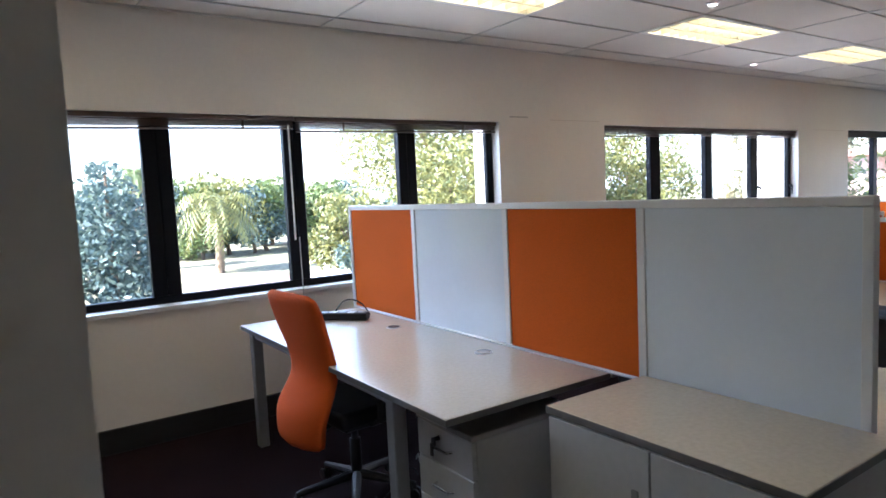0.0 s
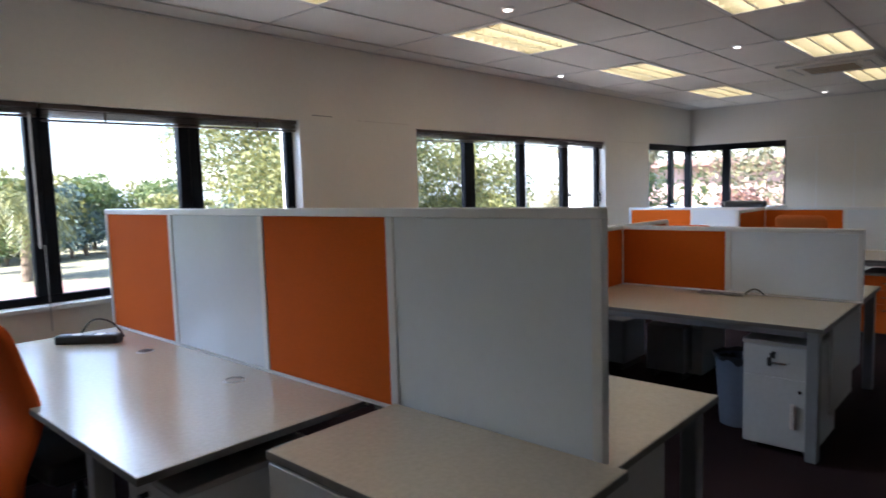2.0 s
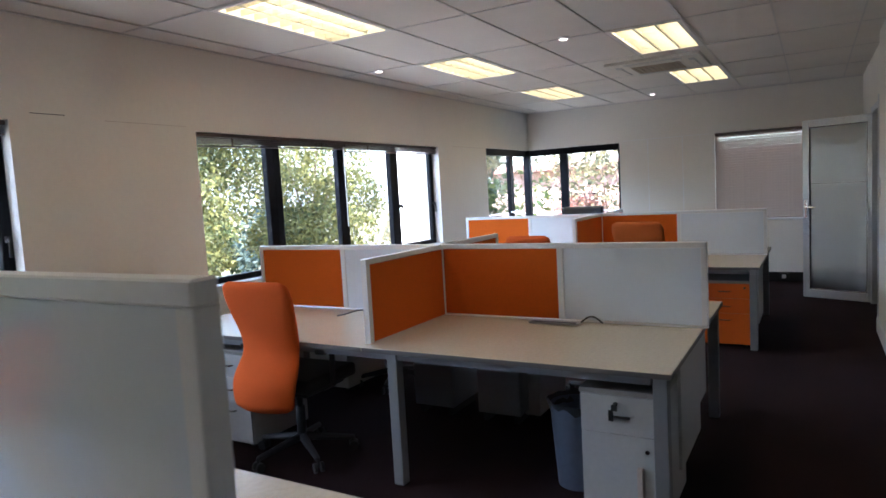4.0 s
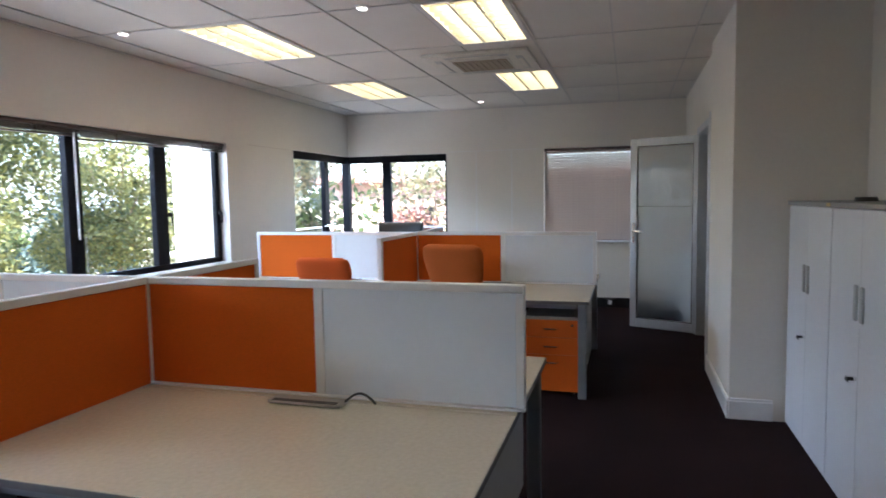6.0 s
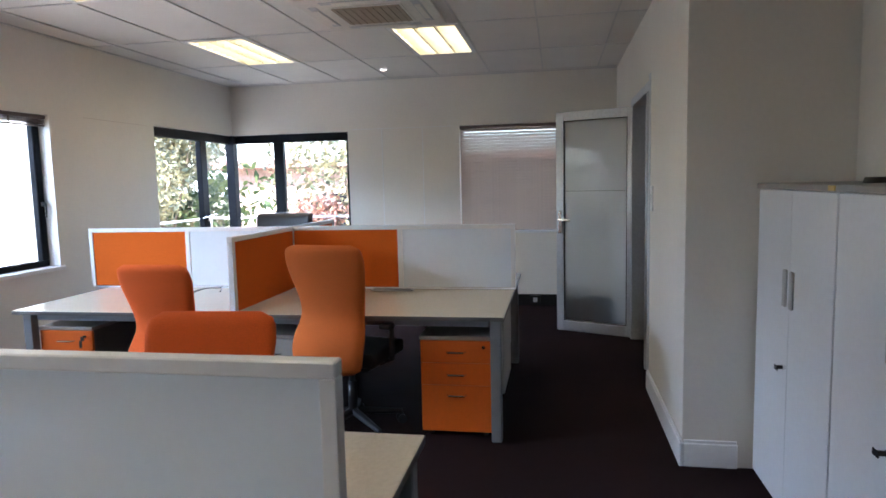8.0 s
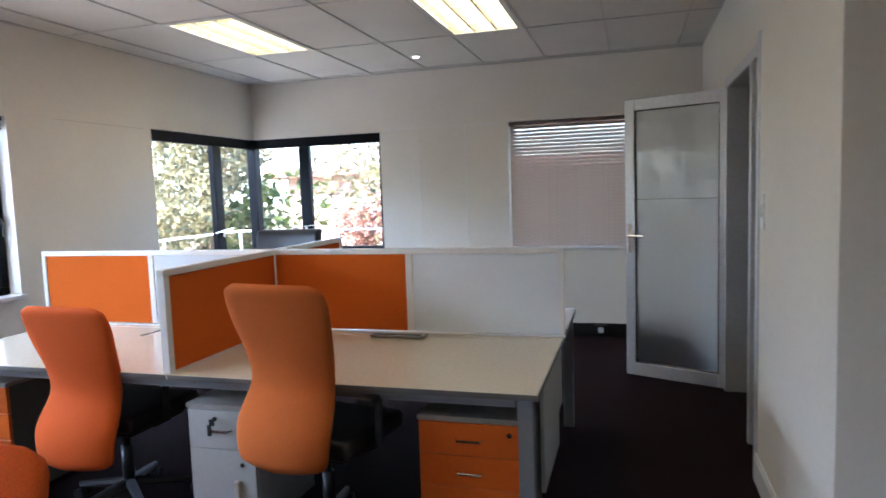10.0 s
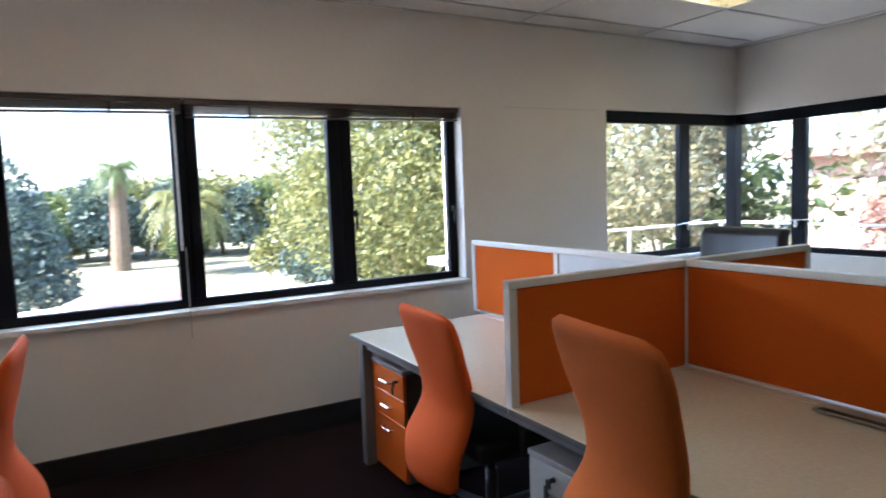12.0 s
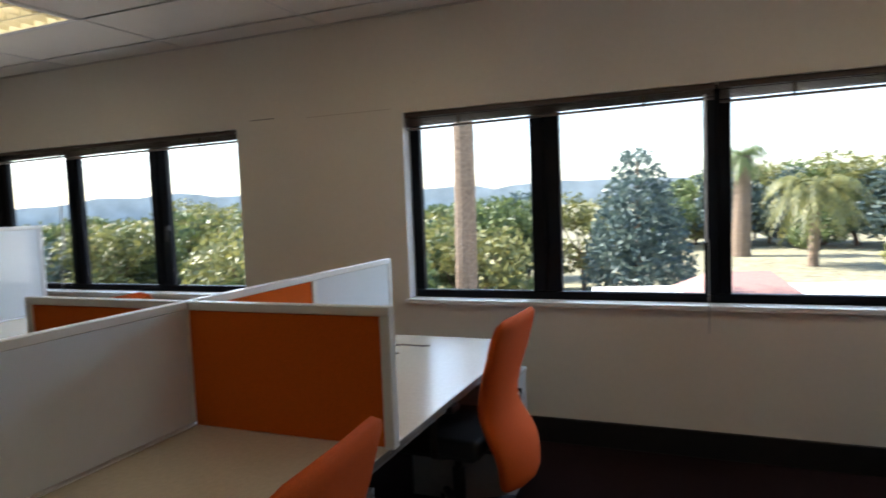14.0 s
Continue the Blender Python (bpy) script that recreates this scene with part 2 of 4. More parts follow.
# ceiling: tiles in a grid of bars, one mesh
GX, GY = 5.72, 4.24
LIGHTS = [(GX + 2.4 * i, y) for y in (GY, GY - 1.8) for i in (-2, -1, 0, 1, 2)]
bm = bmesh.new()
xs = [GX + 1.2 * i for i in range(-6, 8)]
ys = [GY + 0.6 * j for j in range(-8, 4)]
for x in xs:
    for y in ys:
        if any(abs(x - lx) < 0.1 and abs(y - ly) < 0.1 for lx, ly in LIGHTS):
            continue
        x0, x1 = max(x + 0.008, WX), min(x + 1.192, EX)
        y0, y1 = max(y + 0.008, SY), min(y + 0.592, NY)
        if x1 > x0 + 0.02 and y1 > y0 + 0.02:
            add_box(bm, x0, x1, y0, y1, CEIL + 0.004, CEIL + 0.02)
for x in xs:
    if WX < x < EX:
        add_box(bm, x - 0.007, x + 0.007, SY, NY, CEIL - 0.001, CEIL + 0.003, slot=1)
for y in ys:
    if SY < y < NY:
        add_box(bm, WX, EX, y - 0.007, y + 0.007, CEIL - 0.004, CEIL - 0.001, slot=1)
add_box(bm, WX, EX, -3.2, NY, CEIL + 0.14, CEIL + 0.16)
add_box(bm, WX, EX, NY - 0.02, NY, CEIL - 0.006, CEIL + 0.003, slot=1)
add_box(bm, EX - 0.02, EX, RY, NY - 0.02, CEIL - 0.006, CEIL + 0.003, slot=1)
structure("ceiling", bm, [TILE, GRIDLINE], "suspended ceiling of white mineral tiles in a metal grid", "ceiling")

# ---- ceiling fixtures ----


def troffer(at):
    ob = thing("ceiling_light", "recessed fluorescent ceiling light with cream louvre, switched on", "ceiling light", at, "office ceiling lights")
    L, W = 1.18, 0.58
    bm = box(-L / 2, L / 2, -W / 2, W / 2, 0.09, 0.10)
    for s in (-1, 1):
        add_box(bm, -L / 2, L / 2, s * W / 2 - 0.006, s * W / 2 + 0.006, 0.0, 0.09)
        add_box(bm, s * L / 2 - 0.006, s * L / 2 + 0.006, -W / 2 + 0.006, W / 2 - 0.006, 0.0, 0.09)
    part("housing", bm, LOUVRE, ob)
    bm = bmesh.new()
    for s in (-1, 1):
        add_box(bm, -L / 2, L / 2, min(s * W / 2, s * (W / 2 - 0.035)), max(s * W / 2, s * (W / 2 - 0.035)), -0.006, 0.0)
        add_box(bm, min(s * L / 2, s * (L / 2 - 0.035)), max(s * L / 2, s * (L / 2 - 0.035)), -W / 2 + 0.035, W / 2 - 0.035, -0.006, 0.0)
    part("frame", bm, TBAR, ob)
    for y in (-0.17, 0.0, 0.17):
        part("tube", box(-0.54, 0.54, y - 0.06, y + 0.06, 0.052, 0.075, 0.01), TUBE, ob, "glowing fluorescent tube")
    bm = bmesh.new()
    for y in (-0.086, 0.086):
        add_box(bm, -0.55, 0.55, y - 0.008, y + 0.008, 0.0, 0.045)
    for i in range(-4, 5):
        for y0, y1 in ((-0.255, -0.094), (-0.078, 0.078), (0.094, 0.255)):
            add_box(bm, i * 0.12 - 0.0025, i * 0.12 + 0.0025, y0, y1, 0.002, 0.04)
    part("louvre", bm, LOUVRE, ob)
    return ob


first = None
for lx, ly in LIGHTS:
    m = pose(lx + 0.6, ly + 0.3, CEIL)
    first = copy_thing(first, m) if first else troffer(m)


def downlight(at):
    ob = thing("downlight", "small round white recessed ceiling downlight", "downlight", at, "ceiling downlights")
    bm = bmesh.new()
    bmesh.ops.create_cone(bm, cap_ends=True, segments=24, radius1=0.038, radius2=0.05, depth=0.014, matrix=Matrix.Translation((0, 0, -0.004)))
    part("rim", bm, WHITE, ob, smooth=False)
    part("lens", rod((0, 0, -0.016), (0, 0, -0.010), 0.03, n=20), SPOT, ob, "glowing lens")
    return ob


first = None
for x, y in ((8.09, 3.36), (8.11, 5.23), (12.33, 3.54), (5.5, 4.03)):
    first = copy_thing(first, pose(x, y, CEIL)) if first else downlight(pose(x, y, CEIL))

ac = thing("air_conditioner", "cream ceiling cassette air conditioner with a tan central grille", "air conditioner", pose(9.98, 2.98, CEIL))
part("panel", box(-0.44, 0.44, -0.46, 0.46, -0.03, 0.0, 0.012, 2), ACMAT, ac)
part("grille_frame", box(-0.24, 0.24, -0.26, 0.26, -0.037, -0.03, 0.003), ACMAT, ac)
part("grille", box(-0.22, 0.22, -0.24, 0.24, -0.042, -0.037), ACGRILL, ac, "tan mesh filter grille")
for i in range(9):
    part("grille_bar", box(-0.218, 0.218, -0.21 + i * 0.0525 - 0.004, -0.21 + i * 0.0525 + 0.004, -0.046, -0.042), ACGRILL, ac)
for sx, sy, w, h in ((0.34, 0, 0.03, 0.28), (-0.34, 0, 0.03, 0.28), (0, 0.36, 0.27, 0.03), (0, -0.36, 0.27, 0.03)):
    part("air_slot", box(sx - w, sx + w, sy - h, sy + h, -0.034, -0.031), GREYPED, ac, "slotted air outlet")
    part("vane", box(sx - w * 0.7, sx + w * 0.7, sy - h * 0.7, sy + h * 0.7, -0.040, -0.036), ACMAT, ac)

# ---- windows ----


def bar(ob, name, x0, x1, y0, y1, z0, z1, bevel=0.006):
    return part(name, box(x0, x1, y0, y1, z0, z1, bevel), BLACKF, ob)


def wide_window(name, x0, x1, c1):
    ob = thing(name, "wide black aluminium window with four panes and a white sill", "window", kind="structure")
    ya, yb = NY + 0.10, NY + 0.155
    w = x1 - x0
    bar(ob, "window_frame", x0, x1, ya, yb, SILL, SILL + 0.05)
    bar(ob, "window_frame", x0, x1, ya, yb, HEAD - 0.05, HEAD)
    bar(ob, "window_frame", x0, x0 + 0.07, ya, yb, SILL + 0.05, HEAD - 0.05)
    bar(ob, "window_frame", x1 - 0.07, x1, ya, yb, SILL + 0.05, HEAD - 0.05)
    cuts = [c1, x1 - 1.845, x1 - 0.885]
    widths = [0.18, 0.145, 0.17]
    for c, b in zip(cuts, widths):
        bar(ob, "mullion", c - b / 2, c - 0.004, ya - 0.012, yb, SILL + 0.05, HEAD - 0.05)
        bar(ob, "mullion", c + 0.004, c + b / 2, ya, yb, SILL + 0.05, HEAD - 0.05)
        bar(ob, "mullion_joint", c - 0.004, c + 0.004, ya + 0.01, yb, SILL + 0.05, HEAD - 0.05, 0)
    edges = [x0 + 0.07, *[v for c, b in zip(cuts, widths) for v in (c - b / 2, c + b / 2)], x1 - 0.07]
    for a, b in zip(edges[::2], edges[1::2]):
        p = part("pane", box(a - 0.01, b + 0.01, NY + 0.125, NY + 0.129, SILL + 0.04, HEAD - 0.04), PANE, ob, "clear glass pane")
        p.visible_shadow = False
    part("window_sill", box(x0 - 0.02, x1 + 0.02, NY - 0.03, NY + 0.098, SILL - 0.028, SILL + 0.002, 0.006, 2), WHITE, ob, "white painted sill board")
    for c in (cuts[2] + 0.085, x1 - 0.04):
        h = part("window_handle", box(c - 0.012, c + 0.012, NY + 0.07, NY + 0.10, 1.36, 1.40, 0.004), BLACKP, ob, "black casement handle")
        part("lever", box(c - 0.008, c + 0.008, NY + 0.055, NY + 0.07, 1.27, 1.39, 0.004), BLACKP, h)
    for x in (x0, x1):
        s = 1 if x == x0 else -1
        part("reveal_lining", box(min(x, x + s * 0.004), max(x, x + s * 0.004), NY, NY + 0.098, SILL + 0.004, HEAD), WHITE, ob, "white painted reveal")
    return ob


wide_window("window_1", *W1, 2.18)
wide_window("window_2", *W2, 7.19)


def raised_blind(x0, x1, sag):
    ob = thing("raised_blind", "dark brown venetian blind drawn up under the window head", "blind", pose((x0 + x1) / 2, NY + 0.05, HEAD), "raised venetian blinds")
    w = (x1 - x0) / 2 - 0.006
    part("headrail", box(-w, w, -0.025, 0.025, -0.032, -0.002, 0.004), DARKBLIND, ob)
    n = 7
    for i in range(n):
        z = -0.040 - i * 0.006
        tilt = sag * (i + 1) / n
        bm = box(-w + 0.01, w - 0.01, -0.022, 0.022, z - 0.0016, z)
        for v in bm.verts:
            v.co.z += tilt * (v.co.x / w) - 0.002 * (1 - (v.co.y / 0.022) ** 2)
        part("slat", bm, DARKBLIND, ob)
    bm = box(-w + 0.01, w - 0.01, -0.022, 0.022, -0.1, -0.088, 0.003)
    for v in bm.verts:
        v.co.z += sag * 1.15 * (v.co.x / w)
    part("bottom_rail", bm, DARKBLIND, ob)
    for x in (-w * 0.6, w * 0.6):
        part("ladder_tape", box(x - 0.008, x + 0.008, -0.028, -0.0255, -0.098, -0.034), DARKBLIND, ob)
    return ob


for x0, x1 in (W1, W2):
    mid = x1 - 1.845
    raised_blind(x0, mid, 0.012)
    raised_blind(mid, x1, 0.008)
    wand = thing("blind_wand", "thin white blind wand with a cord hanging below the sill", "blind wand", pose(mid - 0.06, NY + 0.012, 0))
    part("rod", rod((0, 0, 1.22), (0, 0, 2.03), 0.007, n=8), CORD, wand)
    part("cord", rod((0.012, -0.052, 0.72), (0.012, -0.046, 1.24), 0.0035, n=6), GREYPED, wand)


def corner_window():
    ob = thing("window_3", "black aluminium corner window with casements and a corner post", "window", kind="structure")
    ya, yb = NY + 0.05, NY + 0.11
    xa, xb = EX + 0.05, EX + 0.11
    part("corner_post", box(EX - 0.0, xb, NY - 0.0, yb, CSILL, CHEAD, 0.006), BLACKF, ob)
    fr = 0.05
    for z0, z1 in ((CSILL, CSILL + fr), (CHEAD - 0.10, CHEAD)):
        bar(ob, "window_frame", CWX, EX, ya, yb, z0, z1)
        bar(ob, "window_frame", xa, xb, CWY, NY, z0, z1)
    bar(ob, "window_frame", CWX, CWX + 0.03, ya, yb, CSILL + fr, CHEAD - 0.10)
    bar(ob, "window_frame", xa, xb, CWY, CWY + 0.04, CSILL + fr, CHEAD - 0.10)
    bar(ob, "mullion", 12.32, 12.45, ya - 0.01, yb, CSILL + fr, CHEAD - 0.10)
    bar(ob, "mullion", xa - 0.01, xb, 5.06, 5.19, CSILL + fr, CHEAD - 0.10)
    for a, b in ((CWX + 0.03, 12.32), (12.45, EX)):
        p = part("pane", box(a, b, NY + 0.08, NY + 0.084, CSILL + fr, CHEAD - 0.10), PANE, ob, "clear glass pane")
        p.visible_shadow = False
    for a, b in ((CWY + 0.04, 5.06), (5.19, NY)):
        p = part("pane", box(EX + 0.08, EX + 0.084, a, b, CSILL + fr, CHEAD - 0.10), PANE, ob, "clear glass pane")
        p.visible_shadow = False
    h = part("window_handle", box(12.37, 12.40, NY + 0.01, NY + 0.04, 1.08, 1.14, 0.004), CHROME, ob, "metal casement stay")
    part("lever", rod((12.25, NY + 0.02, 1.13), (12.56, NY + 0.02, 1.16), 0.007), CHROME, h)
    h = part("window_handle", box(EX + 0.01, EX + 0.04, 5.11, 5.14, 1.08, 1.14, 0.004), CHROME, ob, "metal casement stay")
    part("lever", rod((EX + 0.02, 5.0, 1.15), (EX + 0.02, 5.30, 1.13), 0.007), CHROME, h)
    part("window_sill", box(CWX, EX, NY - 0.012, NY + 0.048, CSILL - 0.02, CSILL + 0.002, 0.004), WHITE, ob)
    return ob


corner_window()


def closed_blind():
    ob = thing("venetian_blind", "taupe venetian blind, lowered and closed, over a window", "blind", pose(EX + 0.045, 2.225, 0))
    w = 0.60
    part("headrail", box(-0.025, 0.025, -w, w, 2.10, 2.138, 0.004), DARKBLIND, ob, "brown headrail")
    base = box(-0.0012, 0.0012, -w + 0.006, w - 0.006, -0.020, 0.020)
    me = mesh_of("slat", base, PALEBLIND)
    n = 33
    for i in range(n):
        o = new("slat", me)
        o.parent = ob
        o.matrix_basis = pose(0, 0, 2.078 - i * 0.0358, 0, (38, 34)[i] if i < 2 else 30, 0)
    part("bottom_rail", box(-0.012, 0.012, -w + 0.006, w - 0.006, 0.895, 0.913, 0.004), PALEBLIND, ob)
    for y in (-0.42, 0.42, 0.0):
        part("ladder_cord", box(-0.013, -0.0118, y - 0.0015, y + 0.0015, 0.91, 2.10), PALEBLIND, ob)
    return ob


closed_blind()
w4 = thing("window_4", "framed window behind the closed blind", "window", kind="structure")
for a, b, z0, z1 in ((1.62, 2.83, 0.89, 0.93), (1.62, 2.83, 2.10, 2.14), (1.62, 1.66, 0.93, 2.10), (2.79, 2.83, 0.93, 2.10)):
    part("window_frame", box(EX + 0.12, EX + 0.17, a, b, z0, z1), BLACKF, w4)
pn = part("pane", box(EX + 0.14, EX + 0.144, 1.66, 2.79, 0.93, 2.10), PANE, w4)
pn.visible_shadow = False
part("window_sill", box(EX - 0.02, EX + 0.118, 1.60, 2.85, 0.866, 0.892, 0.005), WHITE, w4, "white sill")

# ---- door ----
df = thing("door_frame", "grey aluminium door frame with a slim glass sidelight", "door frame", kind="structure")
for x0, x1, z0, z1 in ((DX0 - 0.05, DX0 + 0.02, 0, DH + 0.05), (DX1 - 0.02, DX1 + 0.05, 0, DH + 0.05), (DX0 + 0.02, DX1 - 0.02, DH - 0.02, DH + 0.05), (10.43, 10.48, 0, DH - 0.02)):
    part("jamb", box(x0, x1, RY - 0.145, RY + (0.052 if x0 < DX0 else 0.012), z0, z1, 0.004), ALU, df)
part("sidelight", box(DX0 + 0.02, 10.43, RY - 0.07, RY - 0.062, 0.02, DH - 0.02), FROST, df, "frosted glass sidelight")

ang = math.degrees(math.atan2(0.695, 0.29))
door = thing("door_1", "open aluminium-framed door with a frosted glass panel", "door", pose(11.43, 0.99, 0.012, 0, 0, ang), kind="structure")
DW, DT, DZ = 0.76, 0.04, 2.10
for x0, x1, z0, z1 in ((0, 0.075, 0, DZ), (DW - 0.075, DW, 0, DZ), (0.075, DW - 0.075, DZ - 0.085, DZ), (0.075, DW - 0.075, 0, 0.10)):
    part("stile", box(x0, x1, -DT / 2, DT / 2, z0, z1, 0.004), ALU, door)
part("glass_panel", box(0.07, DW - 0.07, -0.004, 0.004, 0.095, DZ - 0.08), FROST, door, "frosted glass")
for x0, x1, z0, z1 in ((0.075, 0.083, 0.10, DZ - 0.085), (DW - 0.083, DW - 0.075, 0.10, DZ - 0.085), (0.083, DW - 0.083, DZ - 0.093, DZ - 0.085), (0.083, DW - 0.083, 0.10, 0.108)):
    for s in (-1, 1):
        part("glazing_bead", box(x0, x1, min(s * 0.006, s * 0.015), max(s * 0.006, s * 0.015), z0, z1), BLACKP, door)
for s in (-1, 1):
    h = part("handle_plate", box(DW - 0.055, DW - 0.02, min(s * 0.021, s * 0.029), max(s * 0.021, s * 0.029), 0.95, 1.17, 0.004), CHROME, door, "chrome handle plate")
    bm = rod((DW - 0.037, s * 0.029, 1.08), (DW - 0.037, s * 0.07, 1.08), 0.009)
    add_rod(bm, (DW - 0.03, s * 0.066, 1.08), (DW - 0.16, s * 0.066, 1.08), 0.009)
    part("lever", bm, CHROME, h)
for s in (-1, 1):
    part("film_edge", box(0.083, DW - 0.083, min(s * 0.0045, s * 0.0065), max(s * 0.0045, s * 0.0065), 1.352, 1.358), GREYPED, door, "edge of the frosted film")
for z in (0.2, 1.05, 1.9):
    part("hinge", rod((-0.008, -0.015, z - 0.05), (-0.008, -0.015, z + 0.05), 0.009), CHROME, door)

sw = thing("light_switch", "white plastic light switch on the wall", "light switch", pose(9.86, RY + 0.045, 1.34))
part("plate", box(-0.04, 0.04, 0.0, 0.010, -0.085, 0.085, 0.003), WHITE, sw)
part("rocker", box(-0.015, 0.015, 0.010, 0.016, -0.03, 0.03, 0.002), CORD, sw)

# ---- furniture ----


def bench_desk(x0, x1, y0, y1, ycross, label, inner=True, h=0.74, inset=0.05, recess=0.0):
    """Row of back-to-back desks; the long axis runs along y."""
    ob = thing("bench_desk", label, "desk", pose((x0 + x1) / 2, (y0 + y1) / 2, 0))
    cx, cy = (x0 + x1) / 2, (y0 + y1) / 2
    a, b, c, d, m = x0 - cx, x1 - cx, y0 - cy, y1 - cy, ycross - cy
    for p, q in ((c, m - 0.001), (m + 0.001, d)) if inner else ((c, d),):
        for u, v in ((a, -0.004), (0.004, b)):
            top = part("tabletop", box(u, v, p, q, h - 0.024, h, 0.0015), [DESK], ob, "beige laminate top")
            part("edging", box(u - 0.0015 if u == a else u + 0.002, v + 0.0015 if v == b else v - 0.002, p - (0.0015 if p == c else -0.002), q + (0.0015 if q == d else -0.002), h - 0.025, h - 0.003), EDGE, top, "dark edging strip")
    for x, k in ((a + 0.055, recess), (b - 0.055, 0.0)):
        for y in (c + inset, m - 0.17, d - 0.08) if inner else (c + inset, d - 0.11):
            q = x + (k if inner and y == m - 0.17 else 0.0)
            leg = part("leg", box(q - 0.03, q + 0.03, y - 0.03, y + 0.03, 0.006, h - 0.024, 0.004), STEEL, ob)
            part("foot", box(q - 0.022, q + 0.022, y - 0.022, y + 0.022, 0, 0.008), BLACKP, leg)
        part("side_rail", box(x - 0.02, x + 0.02, c + inset + 0.04, d - 0.15, h - 0.064, h - 0.026), STEEL, ob)
    for y in (c + inset, m - 0.17, d - 0.08) if inner else (c + inset, d - 0.11):
        part("cross_rail", box(a + 0.09, b - 0.09, y - 0.02, y + 0.02, h - 0.066, h - 0.026), STEEL, ob)
    if inner:
        part("end_panel", box(-0.44, 0.12, c + 0.035, c + 0.053, 0.16, h - 0.066, 0.002), GREYPED, ob, "pale grey end panel")
        part("end_panel", box(0.14, 0.52, c + 0.06, c + 0.078, 0.25, h - 0.066, 0.002), GREYPED, ob, "pale grey end panel")
    return ob


def screen(x, y0, y1, ycross, z0, z1, label, arms=()):
    """Desk screen along y with alternating felt and board panels, and cross arms along x."""
    ob = thing("desk_screen", label, "desk screen", pose(x, y0, 0))
    t = 0.018
    n = 4
    ys2 = [0, (ycross - y0) / 2, ycross - y0, (ycross + y1) / 2 - y0, y1 - y0]
    part("top_rail", box(-t, t, 0, ys2[-1], z1 - 0.03, z1, 0.003), RAIL, ob)
    part("bottom_rail", box(-t, t, 0, ys2[-1], z0, z0 + 0.005), RAIL, ob)
    for i, y in enumerate(ys2):
        w = 0.018
        lo, hi = (0, 0.03) if i == 0 else (y - 0.03, y) if i == 4 else (y - w, y + w)
        part("post", box(-t, t, lo, hi, z0 + 0.012, z1 - 0.03, 0.002), RAIL, ob)
    for i in range(n):
        lo = 0.03 if i == 0 else ys2[i] + 0.018
        hi = ys2[i + 1] - (0.03 if i == 3 else 0.018)
        s = -1 if i % 2 else 1
        part("felt_panel", box(*sorted((s * 0.0005, s * 0.013)), lo, hi, z0 + 0.012, z1 - 0.03, 0.003), ORANGE, ob, "orange felt panel")
        part("board_panel", box(*sorted((-s * 0.0005, -s * 0.012)), lo, hi, z0 + 0.012, z1 - 0.03, 0.002), BOARD, ob, "glossy white board panel")
    yc = ycross - y0
    for length in arms:
        s = 1 if length > 0 else -1
        L = abs(length)
        lo, hi = sorted((s * 0.02, s * L))
        part("top_rail", box(lo, hi, yc - t, yc + t, z1 - 0.03, z1, 0.003), RAIL, ob)
        elo, ehi = sorted((s * L, s * (L - 0.035)))
        part("post", box(elo, ehi, yc - t, yc + t, z0, z1 - 0.03, 0.002), RAIL, ob)
        plo, phi = sorted((s * 0.02, s * (L - 0.035)))
        part("felt_panel", box(plo, phi, yc - 0.013, yc + 0.013, z0 + 0.004, z1 - 0.03, 0.003), ORANGE, ob, "orange felt panel")
    return ob


bench_desk(2.48, 4.12, 3.09, 5.30, 4.14, "beige laminate bench desk on grey steel legs", False, 0.75, 0.43)
bench_desk(5.49, 7.18, 2.085, 5.23, 3.64, "beige laminate bench desk for four on grey steel legs", True, 0.735)
bench_desk(8.86, 10.58, 1.985, 5.10, 3.59, "beige laminate bench desk for four beside the windows", True, 0.735, 0.05, 0.6)
screen(3.295, 2.13, 5.34, 3.70, 0.752, 1.445, "tall screen of orange felt and white board panels", ())
screen(6.385, 2.06, 5.22, 3.64, 0.7365, 1.188, "low cross-shaped screen of orange felt and white panels", (-0.83, 0.82))
screen(9.785, 1.975, 5.24, 3.59, 0.7365, 1.188, "low cross-shaped screen of orange felt and white boards", (-0.92, 0.86))

# low cabinet and short desk at the end of the first row
cab = thing("low_cabinet", "low grey cabinet with a beige top beside the desk", "cabinet", pose(3.02, 2.49, 0))
part("body", box(-0.24, 0.25, -0.41, 0.40, 0.05, 0.752, 0.003), GREYPED, cab)
ct = part("top", box(-0.25, 0.255, -0.43, 0.42, 0.755, 0.78, 0.002), DESK, cab, "beige laminate top")
part("edging", box(-0.2515, 0.2565, -0.4315, 0.4215, 0.753, 0.777), EDGE, ct)
part("plinth", box(-0.22, 0.23, -0.39, 0.38, 0, 0.05), BLACKP, cab)
for s in (-1, 1):
    dr = part("door", box(-0.256, -0.241, min(s * 0.003, s * 0.405), max(s * 0.003, s * 0.405), 0.06, 0.748, 0.002), GREYPED, cab)
    part("handle", box(-0.264, -0.256, s * 0.05 - 0.012, s * 0.05 + 0.012, 0.5, 0.62, 0.002), STEEL, dr)

